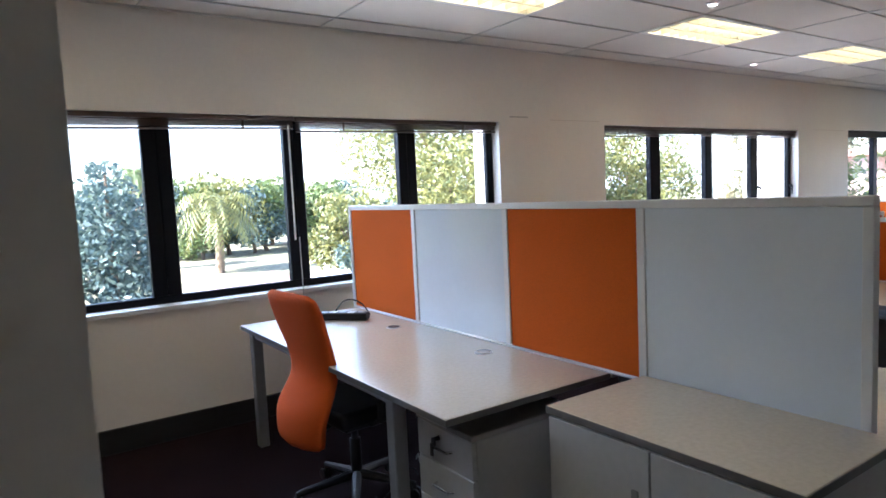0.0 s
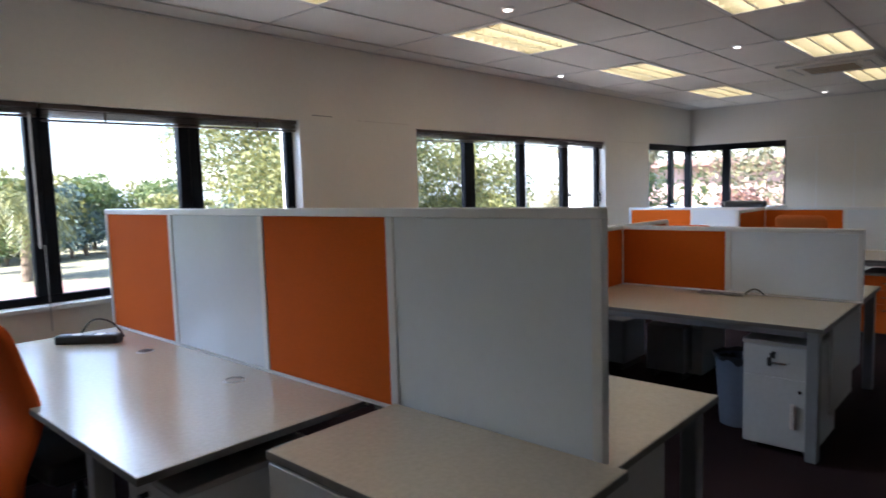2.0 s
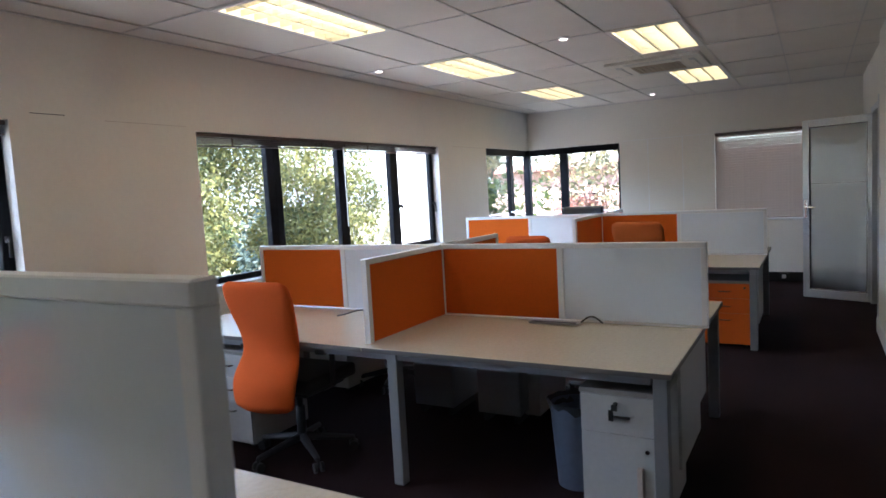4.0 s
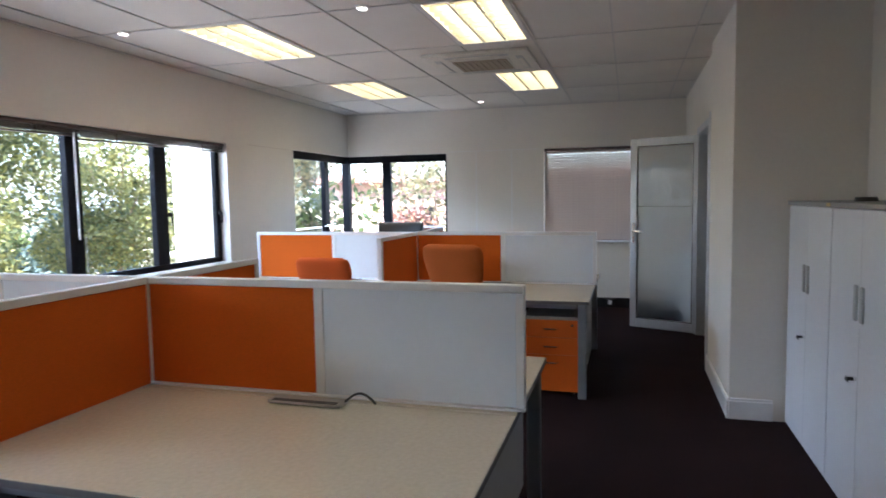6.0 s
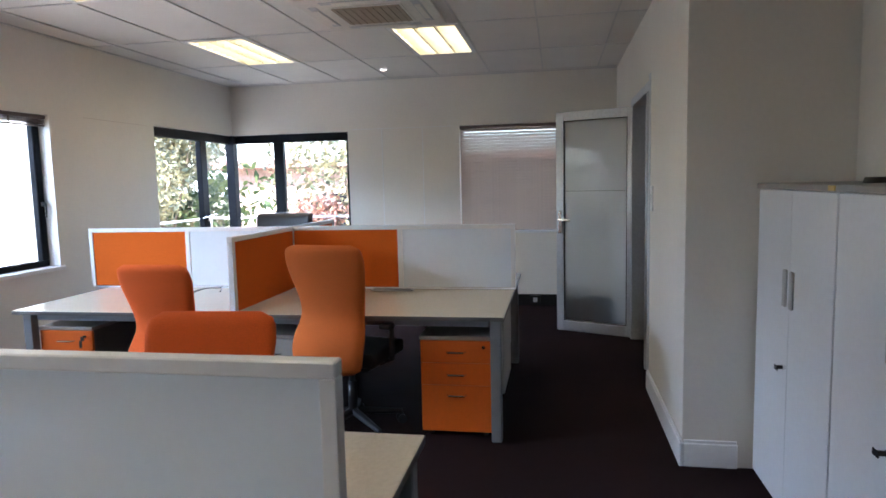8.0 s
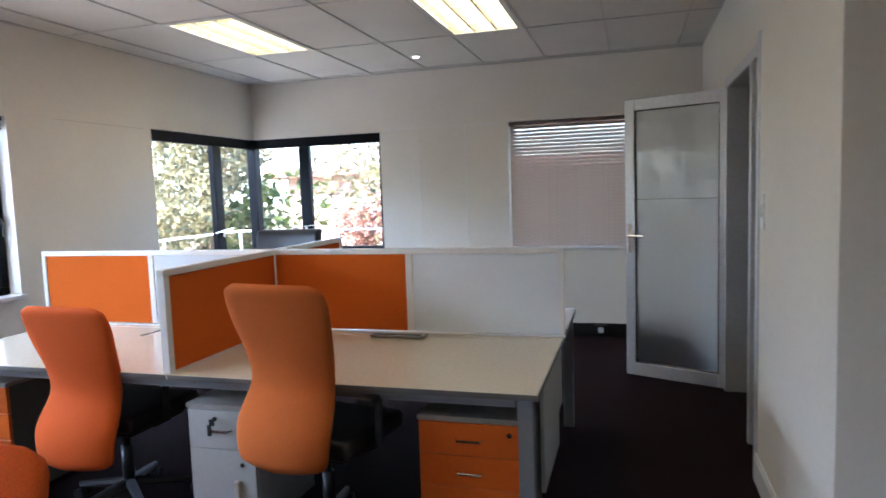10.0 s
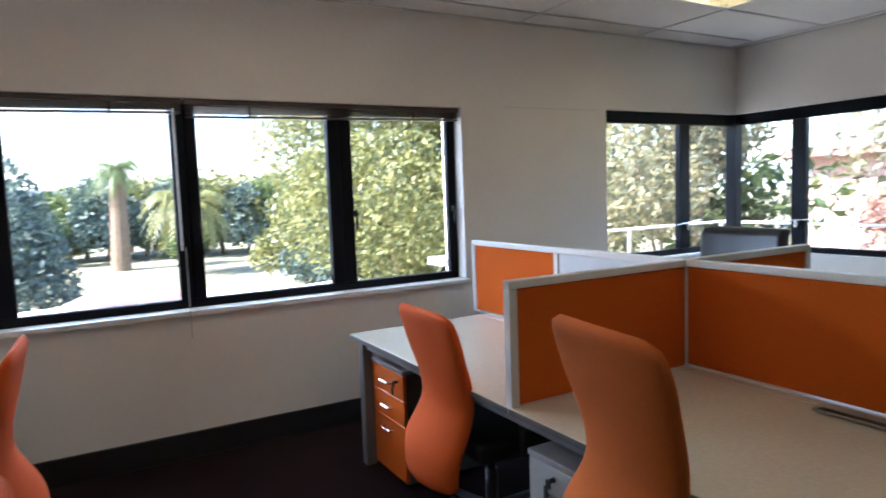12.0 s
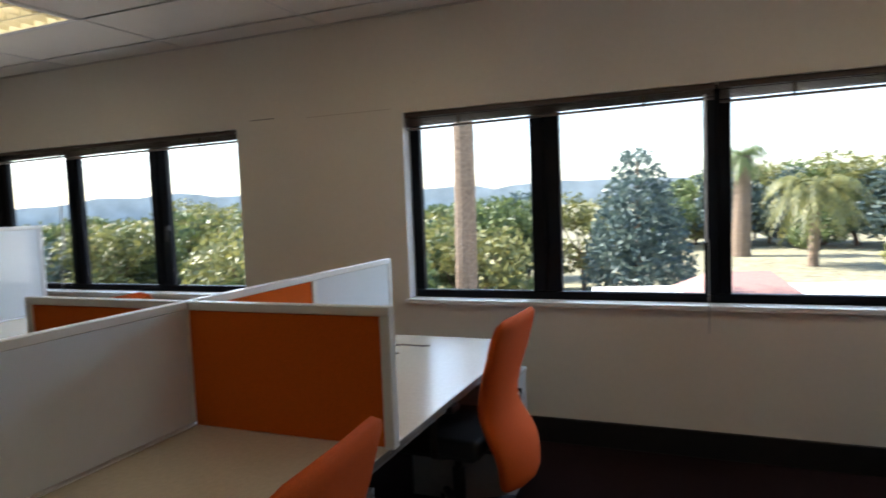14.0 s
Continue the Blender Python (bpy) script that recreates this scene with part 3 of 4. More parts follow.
rd = thing("return_desk", "beige laminate desk end behind the tall screen", "desk", pose(3.72, 2.60, 0))
rt = part("tabletop", box(-0.40, 0.40, -0.47, 0.47, 0.716, 0.74, 0.0015), DESK, rd)
part("edging", box(-0.4015, 0.4015, -0.4715, 0.468, 0.715, 0.737), EDGE, rt)
for x in (-0.34, 0.34):
    part("leg", box(x - 0.03, x + 0.03, -0.43, -0.37, 0, 0.716, 0.004), STEEL, rd)
part("side_rail", box(-0.31, 0.31, -0.42, -0.38, 0.67, 0.714), STEEL, rd)
part("end_panel", box(-0.35, 0.20, -0.36, -0.342, 0.2, 0.714, 0.002), GREYPED, rd)


def pedestal(name, label, at, style, width=0.40, h=0.60, depth=0.5, keys=True):
    """Drawer unit; its front faces local -x, base centre of the front at the origin."""
    ob = thing(name, label, "pedestal", at, "desk pedestals")
    front = ORLAM if style == "orange" else GREYPED
    w = width / 2
    part("body", box(0.018, depth, -w, w, 0.03, h - 0.022, 0.002), PEDSIDE if style == "orange" else GREYPED, ob)
    part("top", box(-0.004, depth, -w - 0.003, w + 0.003, h - 0.022, h, 0.003), PEDTOP, ob, "grey laminate top")
    for x in (0.05, depth - 0.05):
        for y in (-w + 0.05, w - 0.05):
            part("castor", rod((x, y - 0.012, 0.016), (x, y + 0.012, 0.016), 0.016, n=12), BLACKP, ob)
    z1 = h - 0.026
    if style == "orange":
        fronts = [(z1 - 0.13, z1), (z1 - 0.262, z1 - 0.133), (0.035, z1 - 0.265)]
    elif style == "drawers":
        fronts = [(z1 - 0.14, z1), (z1 - 0.30, z1 - 0.143), (0.035, z1 - 0.303)]
    else:
        fronts = [(z1 - 0.17, z1), (0.035, z1 - 0.173)]
    for i, (a, b) in enumerate(fronts):
        d = part("drawer_front" if style != "door" or i == 0 else "door", box(0, 0.018, -w + 0.002, w - 0.002, a, b, 0.0025), front, ob)
        if style == "door" and i == 1:
            part("handle", box(-0.022, -0.001, -w * 0.45 - 0.014, -w * 0.45 + 0.014, b - 0.27, b - 0.13, 0.005), PALEBLIND, d, "bar handle")
            part("lock", rod((-0.008, -w * 0.62, b - 0.06), (0.0, -w * 0.62, b - 0.06), 0.010, n=12), CHROME, d)
        else:
            zc = (a + b) / 2 if i < 2 else b - 0.055
            bm = add_tube(bmesh.new(), [(0, -0.055, zc), (-0.022, -0.045, zc), (-0.024, 0.045, zc), (0, 0.055, zc)], 0.0055, 8)
            part("handle", bm, CHROME, d, "chrome bow handle")
    yl = -w + 0.05 if style == "orange" else 0.02
    lk = part("lock", rod((-0.008, yl, z1 - 0.035), (0, yl, z1 - 0.035), 0.010, n=12), CHROME, ob)
    if keys:
        bm = box(-0.030, -0.008, yl - 0.002, yl + 0.002, z1 - 0.043, z1 - 0.027)
        add_box(bm, -0.034, -0.028, yl - 0.013, yl + 0.013, z1 - 0.058, z1 - 0.03, 0.002)
        add_box(bm, -0.033, -0.027, yl + 0.004, yl + 0.026, z1 - 0.105, z1 - 0.055, 0.003)
        part("keys", bm, BLACKP, lk, "black key and tag hanging")
    return ob


WEST, EAST = 0, 180
PL = "pale grey pedestal with drawer and cupboard door"
pedestal("pedestal", PL + ", keys in the lock", pose(5.57, 2.315, 0, 0, 0, WEST), "door", 0.36, 0.62)
pedestal("pedestal", "pale grey three-drawer pedestal under the desk near the wall", pose(5.57, 4.76, 0, 0, 0, WEST), "drawers", 0.36, 0.62)
pedestal("pedestal", "orange three-drawer pedestal with a grey top, by the aisle", pose(8.95, 2.27, 0, 0, 0, WEST), "orange", 0.42, 0.60, keys=False)
pedestal("pedestal", PL + ", keys hanging", pose(8.90, 3.365, 0, 0, 0, WEST), "door", 0.33, 0.60)
pedestal("pedestal", "orange three-drawer pedestal with keys, beside the window wall", pose(8.935, 4.79, 0, 0, 0, WEST), "orange", 0.38, 0.62)
pedestal("pedestal", "pale grey three-drawer pedestal with keys, near the entrance", pose(2.60, 3.29, 0, 0, 0, WEST), "drawers", 0.36, 0.655)
pedestal("pedestal", "pale grey three-drawer pedestal beside the window wall", pose(7.22, 4.93, 0, 0, 0, EAST), "drawers", 0.38, 0.62)
pedestal("pedestal", "pale grey pedestal with keys under the desk end", pose(7.17, 3.33, 0, 0, 0, EAST), "door", 0.40, 0.62)
for x, y in ((6.55, 3.85), (6.55, 3.36)):
    cpu = thing("cable_box", "blue-grey metal box under the desk", "cable box", pose(x, y, 0))
    part("body", box(-0.02, 0.36, -0.15, 0.15, 0.06, 0.40, 0.004), STEEL, cpu)
    part("lid", box(-0.022, 0.362, -0.152, 0.152, 0.402, 0.41, 0.003), STEEL, cpu)
    for s in (-1, 1):
        part("foot", box(0.0, 0.34, s * 0.11 - 0.015, s * 0.11 + 0.015, 0, 0.06), BLACKP, cpu)

bn = thing("waste_bin", "blue-grey plastic waste bin with a black liner", "bin", pose(5.92, 2.63, 0))
bm = bmesh.new()
bmesh.ops.create_cone(bm, cap_ends=False, segments=28, radius1=0.105, radius2=0.135, depth=0.42, matrix=Matrix.Translation((0, 0, 0.21)))
bmesh.ops.create_cone(bm, cap_ends=True, segments=28, radius1=0.105, radius2=0.105, depth=0.006, matrix=Matrix.Translation((0, 0, 0.003)))
part("tub", bm, BINMAT, bn, smooth=True)
bm = bmesh.new()
bmesh.ops.create_cone(bm, cap_ends=False, segments=28, radius1=0.128, radius2=0.148, depth=0.06, matrix=Matrix.Translation((0, 0, 0.41)))
for v in bm.verts:
    v.co += Vector((noise.noise(v.co * 20) * 0.012, noise.noise(v.co * 23) * 0.012, noise.noise(v.co * 17) * 0.02))
part("liner", bm, BLACKP, bn, "black bin liner", True)

# ---- chairs ----


def lerp_table(table, v):
    """Smooth curve through the rows (place, value)."""
    k = next((i for i in range(len(table) - 2) if v <= table[i + 1][0]), len(table) - 2)
    (a, p), (b, q) = table[k], table[k + 1]
    (a0, p0), (b1, q1) = table[max(k - 1, 0)], table[min(k + 2, len(table) - 1)]
    m0, m1 = (q - p0) / (b - a0), (q1 - p) / (b1 - a)
    f, w = (v - a) / (b - a), b - a
    return (2 * f ** 3 - 3 * f ** 2 + 1) * p + (f ** 3 - 2 * f ** 2 + f) * w * m0 + (3 * f ** 2 - 2 * f ** 3) * q + (f ** 3 - f ** 2) * w * m1


def office_chair(label, at, h=1.06, fabric=None):
    """Swivel chair facing local +x; the top of its back is over the origin."""
    ob = thing("office_chair", label, "chair", at, "orange office chairs")
    z0, z1 = h - 0.72, h
    off = [(0, -0.06), (0.2, -0.04), (0.46, 0.05), (0.8, 0.005), (1, -0.03)]
    wid = [(0, 0.205), (0.24, 0.220), (0.46, 0.195), (0.85, 0.238), (1, 0.228)]
    thk = [(0, 0.028), (0.4, 0.034), (1, 0.024)]
    bm = bmesh.new()
    rings = []
    N, K = 34, 28
    for i in range(N + 1):
        v = i / N
        e = 1.0
        d = min(v, 1 - v) / 0.06
        if d < 1:
            e = 0.80 + 0.20 * math.sqrt(max(0, 1 - (1 - d) ** 2))
        et = e if d >= 1 else math.sqrt(max(0.03, 1 - (1 - d) ** 2))
        w, t, c = lerp_table(wid, v) * e, lerp_table(thk, v) * et, lerp_table(off, v)
        ring = []
        for k in range(K):
            a = 2 * math.pi * k / K
            sy = math.copysign(abs(math.cos(a)) ** 0.42, math.cos(a))
            sx = math.copysign(abs(math.sin(a)) ** 0.55, math.sin(a))
            y = w * sy
            wrap = 0.05 * (sy ** 2) * (0.1 + 0.9 * (1 - v))
            ring.append(bm.verts.new((c + t * sx + wrap, y, z0 + v * (z1 - z0))))
        rings.append(ring)
    for r, q in zip(rings, rings[1:]):
        for k in range(K):
            bm.faces.new((r[k], r[(k + 1) % K], q[(k + 1) % K], q[k]))
    bm.faces.new(rings[0][::-1])
    bm.faces.new(rings[-1])
    fabric = fabric or CHAIRF
    back = part("backrest", bm, fabric, ob, "orange fabric high back", True)
    # piping seam around the shell
    pts = [[], []]
    for i in range(2, N - 1):
        r = rings and i / N
        w, t, c = lerp_table(wid, r), lerp_table(thk, r), lerp_table(off, r)
        for s, row in zip((-1, 1), pts):
            row.append((c + 0.05 * (0.1 + 0.9 * (1 - r)) - t * 0.35, s * w * 0.985, z0 + r * (z1 - z0)))
    for row in pts:
        part("piping", add_tube(bmesh.new(), row, 0.0035, 5), fabric, back)
    sx = 0.28
    seat = box(sx - 0.20, sx + 0.26, -0.24, 0.24, 0.44, 0.52, 0.035, 4)
    part("seat", seat, BLACKP, ob, "black fabric seat", True)
    part("seat_pan", box(sx - 0.16, sx + 0.2, -0.19, 0.19, 0.41, 0.44, 0.01), BLACKP, ob)
    part("back_bracket", box(0.03, 0.14, -0.05, 0.05, 0.40, 0.50, 0.01), BLACKP, ob)
    bm = rod((sx, 0, 0.10), (sx, 0, 0.30), 0.028, n=16)
    add_rod(bm, (sx, 0, 0.30), (sx, 0, 0.41), 0.018, n=16)
    part("gas_column", bm, BLACKP, ob, "", True)
    for s in (-1, 1):
        bm = add_tube(bmesh.new(), [(sx - 0.02, s * 0.20, 0.43), (sx - 0.02, s * 0.275, 0.46), (sx - 0.02, s * 0.28, 0.66)], 0.016, 8)
        arm = part("arm_post", bm, BLACKP, ob)
        part("arm_pad", box(sx - 0.13, sx + 0.13, s * 0.28 - 0.035, s * 0.28 + 0.035, 0.66, 0.688, 0.012, 3), BLACKP, arm)
    for i in range(5):
        a = 2 * math.pi * i / 5 + 0.35
        d = Vector((math.cos(a), math.sin(a), 0))
        o = Vector((sx, 0, 0))
        lg = part("base_leg", rod(o + d * 0.02 + Vector((0, 0, 0.115)), o + d * 0.30 + Vector((0, 0, 0.075)), 0.026, 0.016, 8), BLACKP, ob)
        n2 = Vector((-d.y, d.x, 0))
        bm = bmesh.new()
        for s in (-1, 1):
            add_rod(bm, o + d * 0.30 + n2 * (s * 0.020 - 0.008) + Vector((0, 0, 0.028)), o + d * 0.30 + n2 * (s * 0.020 + 0.008) + Vector((0, 0, 0.028)), 0.028, n=14)
        add_rod(bm, o + d * 0.30 + Vector((0, 0, 0.03)), o + d * 0.30 + Vector((0, 0, 0.085)), 0.009)
        part("castor", bm, BLACKP, lg)
    return ob


office_chair("orange fabric high-back office chair at the first desk", pose(2.41, 4.20, 0, 0, 0, 5), 1.08)
office_chair("orange fabric high-back office chair beside the window desks", pose(5.36, 4.23, 0, 0, 0, 2), 1.09)
office_chair("coral-orange high-back office chair, turned a little", pose(8.79, 4.04, 0, 0, 0, -2), 1.04)
office_chair("orange high-back office chair raised higher than the others", pose(8.73, 2.96, 0, 0, 0, -9), 1.155, CHAIRG)
office_chair("orange high-back office chair facing the desk by the window", pose(7.34, 4.50, 0, 0, 0, 177), 1.02)
office_chair("orange high-back office chair pushed in at the desk end", pose(7.42, 2.90, 0, 0, 0, 184), 1.045)

lc = thing("leather_chair", "black leather executive chair behind the far screen", "chair", pose(10.92, 4.16, 0, 0, 0, 180))
bm = box(-0.06, 0.05, -0.26, 0.26, 0.50, 1.23, 0.045, 4)
for v in bm.verts:
    v.co.x += 0.06 * (v.co.y / 0.26) ** 2 - 0.10 * ((v.co.z - 0.8) / 0.4) ** 2
part("backrest", bm, LEATHER, lc, "padded leather back", True)
part("seat", box(0.02, 0.52, -0.26, 0.26, 0.42, 0.53, 0.045, 4), LEATHER, lc, "", True)
part("gas_column", rod((0.27, 0, 0.08), (0.27, 0, 0.42), 0.028), BLACKP, lc)
for i in range(5):
    a = 2 * math.pi * i / 5
    part("base_leg", rod((0.27, 0, 0.10), (0.27 + 0.3 * math.cos(a), 0.3 * math.sin(a), 0.03), 0.024, 0.03), BLACKP, lc)

# ---- cupboards ----


def cupboard(at, w, label):
    ob = thing("cupboard", label, "cupboard", at, "white cupboards")
    h, d = 1.415, 0.43
    part("body", box(-w / 2, w / 2, -d, -0.020, 0.0, h, 0.002), CUP, ob)
    tp = part("top", box(-w / 2 - 0.004, w / 2 + 0.004, -d, 0.012, h + 0.002, h + 0.027, 0.004), PEDTOP, ob, "grey laminate top")
    part("corner_clip", box(-w / 2 - 0.005, -w / 2 + 0.05, 0.006, 0.0135, h + 0.006, h + 0.024), BRASS, tp, "brass-coloured sticker")
    for s in (-1, 1):
        dr = part("door", box(min(s * 0.0015, s * (w / 2 - 0.002)), max(s * 0.0015, s * (w / 2 - 0.002)), -0.019, 0.0, 0.02, h - 0.002, 0.002), CUP, ob)
        part("handle", box(s * 0.04 - 0.016, s * 0.04 + 0.016, 0.0, 0.012, 0.92, 1.08, 0.004), GREYPED, dr, "grey recessed handle")
    lk = part("lock", rod((0.02, 0, 0.66), (0.02, 0.012, 0.66), 0.010, n=12), CHROME, ob)
    bm = box(0.018, 0.022, 0.012, 0.035, 0.652, 0.668)
    add_box(bm, 0.022, 0.060, 0.028, 0.033, 0.642, 0.664, 0.002)
    part("keys", bm, BLACKP, lk, "keys in the lock")
    return ob


CF = 0.735
cupboard(pose(8.25, CF, 0), 0.88, "white two-door cupboard with a grey top, against the wall")
cupboard(pose(7.36, CF, 0), 0.88, "white two-door cupboard with keys and a grey top")
puck = thing("black_puck", "small round black plastic object on the cupboard", "puck", pose(7.93, 0.55, 1.443))
bm = bmesh.new()
bmesh.ops.create_cone(bm, cap_ends=True, segments=24, radius1=0.055, radius2=0.048, depth=0.022, matrix=Matrix.Translation((0, 0, 0.011)))
part("disc", bm, BLACKP, puck)
low = thing("low_cupboard", "low white open cupboard beside the tall cupboards", "cupboard", pose(6.45, CF - 0.02, 0))
part("top", box(-0.44, 0.45, -0.42, 0.01, 0.70, 0.73, 0.003), CUP, low)
for x in (-0.43, 0.43):
    part("side", box(x - 0.01, x + 0.01, -0.42, 0.0, 0.0, 0.70), CUP, low)
part("back", box(-0.42, 0.42, -0.42, -0.40, 0.0, 0.70), CUP, low)
part("shelf", box(-0.42, 0.42, -0.40, -0.02, 0.34, 0.36), CUP, low)
part("door", box(-0.42, 0.42, -0.018, -0.002, 0.03, 0.695, 0.002), BINMAT, low, "blue-grey sliding door")

# ---- desk clutter ----
st = thing("power_strip", "black power strip with sockets lying on the desk", "power strip", pose(3.02, 4.98, 0.75, 0, 0, -48))
part("case", box(-0.165, 0.165, -0.035, 0.035, 0, 0.045, 0.006), BLACKP, st)
for i in range(5):
    part("socket", box(-0.12 + i * 0.06 - 0.022, -0.12 + i * 0.06 + 0.022, -0.024, 0.024, 0.045, 0.048, 0.002), CORD if i % 2 else STEEL, st)
pts = [(0.16 - 0.028 * i, 0.05 + 0.02 * math.sin(i * 0.9), 0.02 + 0.10 * math.sin(math.pi * i / 9)) for i in range(10)]
part("cable", add_tube(bmesh.new(), pts, 0.005), BLACKP, st, "black looped cable")


def grommet(x, y, z, ring):
    ob = thing("cable_grommet", "round plastic cable grommet set in the desktop", "grommet", pose(x, y, z), "desk grommets")
    bm = bmesh.new()
    bmesh.ops.create_cone(bm, cap_ends=False, segments=24, radius1=0.042, radius2=0.036, depth=0.005, matrix=Matrix.Translation((0, 0, 0.0025)))
    part("ring", bm, ring, ob)
    part("cap", rod((0, 0, 0.0008), (0, 0, 0.0032), 0.034, n=24), BLACKP if ring is GREYPED else DESK, ob)


grommet(3.12, 4.53, 0.75, GREYPED)
grommet(3.13, 3.71, 0.75, WHITE)


def cable_tray(x, y, length, label, at_side):
    ob = thing("desk_outlet", label, "outlet", pose(x, y, 0.74))
    part("flap", box(-0.045, 0.03, -length / 2, length / 2, 0, 0.012, 0.004), PEDTOP, ob)
    part("slot", box(-0.043, -0.02, -length / 2 + 0.02, length / 2 - 0.02, 0.012, 0.014), BLACKP, ob)
    if not at_side:
        return
    pts = [(0.0, -length / 2 - 0.012 * i, 0.012 + 0.035 * math.sin(math.pi * i / 10)) for i in range(11)]
    part("cable", add_tube(bmesh.new(), pts, 0.005), BLACKP, ob, "short black cable")


cable_tray(6.29, 2.86, 0.30, "grey desk outlet flap with a short cable", -1)
cable_tray(9.69, 2.82, 0.30, "grey desk outlet flap lying against the screen", 0)
for x, y, s in ((9.55, 4.15, 1), (6.2, 4.2, 1), (6.66, 4.85, -1)):
    cb = thing("loose_cable", "loose dark cable lying on the desk", "cable", pose(x, y, 0.74))
    pts = [(s * (0.14 * math.sin(i * 0.35)), 0.018 * i - 0.1, 0.008 + 0.012 * math.sin(i * 0.6) ** 2) for i in range(12)]
    part("cord", add_tube(bmesh.new(), pts, 0.005), PEDSIDE if s > 0 else DARKBLIND, cb)

# tangle of leads under the first desk
tg = thing("cable_tangle", "tangle of black and grey leads on the carpet", "cables", pose(2.95, 3.95, 0), kind="stuff")
rng = random.Random(4)
for j in range(9):
    p = Vector((rng.uniform(-0.12, 0.12), rng.uniform(-0.2, 0.2), 0.01))
    a, pts = rng.uniform(0, 6.28), []
    for i in range(16):
        a += rng.uniform(-0.9, 0.9)
        p = p + Vector((math.cos(a) * 0.035, math.sin(a) * 0.035, 0))
        pts.append((p.x, p.y, 0.012 + abs(rng.gauss(0, 0.03))))
    part("lead", add_tube(bmesh.new(), pts, 0.004, 5), BLACKP if j % 3 else GREYPED, tg)

so = thing("floor_socket", "black skirting trunking socket with a white plug", "socket", pose(12.98, 1.95, 0.0))
part("box", box(-0.02, 0.02, -0.06, 0.06, 0.03, 0.12, 0.004), BLACKP, so)
part("plug", box(-0.05, -0.02, -0.025, 0.025, 0.05, 0.10, 0.004), CORD, so)

# ---- outside ----
GZ = -3.6
GROUND = mat("dry_grass", (0.24, 0.22, 0.13), 0.95, grain=0.3, scale=3.0, big=0.3)
PAVE = mat("pale_paving", (0.55, 0.52, 0.47), 0.85, grain=0.15, scale=6.0)
BARK = mat("palm_bark", (0.20, 0.145, 0.10), 0.95, grain=0.4, scale=14, bump=1.0, bscale=20)
PINKWALL = mat("pink_brick", (0.50, 0.34, 0.30), 0.85, grain=0.2, scale=12)
ROOFT = mat("terracotta_roof", (0.30, 0.17, 0.14), 0.8, grain=0.3, scale=20)
# Hill colour paled towards blue-grey to imitate haze; the air itself is clear.
HAZE = mat("haze_tinted_hill", (0.46, 0.52, 0.56), 1.0, grain=0.2, scale=0.08)


def leaf_mat(name, base, through_light=0.3):
    m = bpy.data.materials.new(name)
    m.use_nodes = True
    nt = m.node_tree
    b = nt.nodes["Principled BSDF"]
    b.inputs["Roughness"].default_value = 0.5
    geo = nt.nodes.new("ShaderNodeNewGeometry")
    ramp = nt.nodes.new("ShaderNodeValToRGB")
    ramp.color_ramp.elements[0].color = (base[0] * 0.45, base[1] * 0.55, base[2] * 0.6, 1)
    ramp.color_ramp.elements[1].color = (base[0] * 1.5, base[1] * 1.35, base[2] * 1.1, 1)
    nt.links.new(geo.outputs["Random Per Island"], ramp.inputs[0])
    nt.links.new(ramp.outputs[0], b.inputs["Base Color"])
    tr = nt.nodes.new("ShaderNodeBsdfTranslucent")
    nt.links.new(ramp.outputs[0], tr.inputs["Color"])
    mix = nt.nodes.new("ShaderNodeMixShader")
    mix.inputs[0].default_value = through_light
    nt.links.new(b.outputs[0], mix.inputs[1])
    nt.links.new(tr.outputs[0], mix.inputs[2])
    nt.links.new(mix.outputs[0], nt.nodes["Material Output"].inputs["Surface"])
    return m


YELLEAF = leaf_mat("yellow_green_leaf", (0.20, 0.21, 0.08))
GREENLEAF = leaf_mat("green_leaf", (0.13, 0.18, 0.07))
# Lightened towards blue, so haze over the farther trees sits in the leaf colour.
BLUELEAF = leaf_mat("haze_blue_green_leaf", (0.105, 0.155, 0.15))
PINKLEAF = leaf_mat("pink_blossom", (0.42, 0.25, 0.22))
OLIVELEAF = leaf_mat("olive_leaf", (0.22, 0.21, 0.13))

structure("ground", box(-400, 400, NY + 0.4, 500, GZ - 0.3, GZ), GROUND, "dry grass and garden ground below the windows", "ground")
structure("ground_2", box(EX + 0.4, 400, -400, NY + 0.4, GZ - 0.3, GZ), GROUND, "garden ground beside the building", "ground")
structure("pavement", box(-3, 15, 7.6, 34, GZ, GZ + 0.05), PAVE, "pale sunlit paving", "pavement")
structure("outer_wall", box(WX - 0.2, EX + 0.2, NY, NY + 0.2, GZ, -0.2), WALLOUT, "outer wall of the storey below", "wall")

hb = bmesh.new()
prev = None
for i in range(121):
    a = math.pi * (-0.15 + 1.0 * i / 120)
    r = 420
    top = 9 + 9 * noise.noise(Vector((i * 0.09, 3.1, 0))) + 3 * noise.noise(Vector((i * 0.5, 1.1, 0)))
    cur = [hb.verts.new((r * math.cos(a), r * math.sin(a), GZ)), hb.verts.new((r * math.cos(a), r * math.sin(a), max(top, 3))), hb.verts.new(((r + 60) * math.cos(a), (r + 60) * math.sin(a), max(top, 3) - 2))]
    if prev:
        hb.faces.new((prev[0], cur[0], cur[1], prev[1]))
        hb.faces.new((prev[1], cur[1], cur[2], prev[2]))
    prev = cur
structure("backdrop", hb, HAZE, "distant blue-green hills, haze put into their colour", "hills")


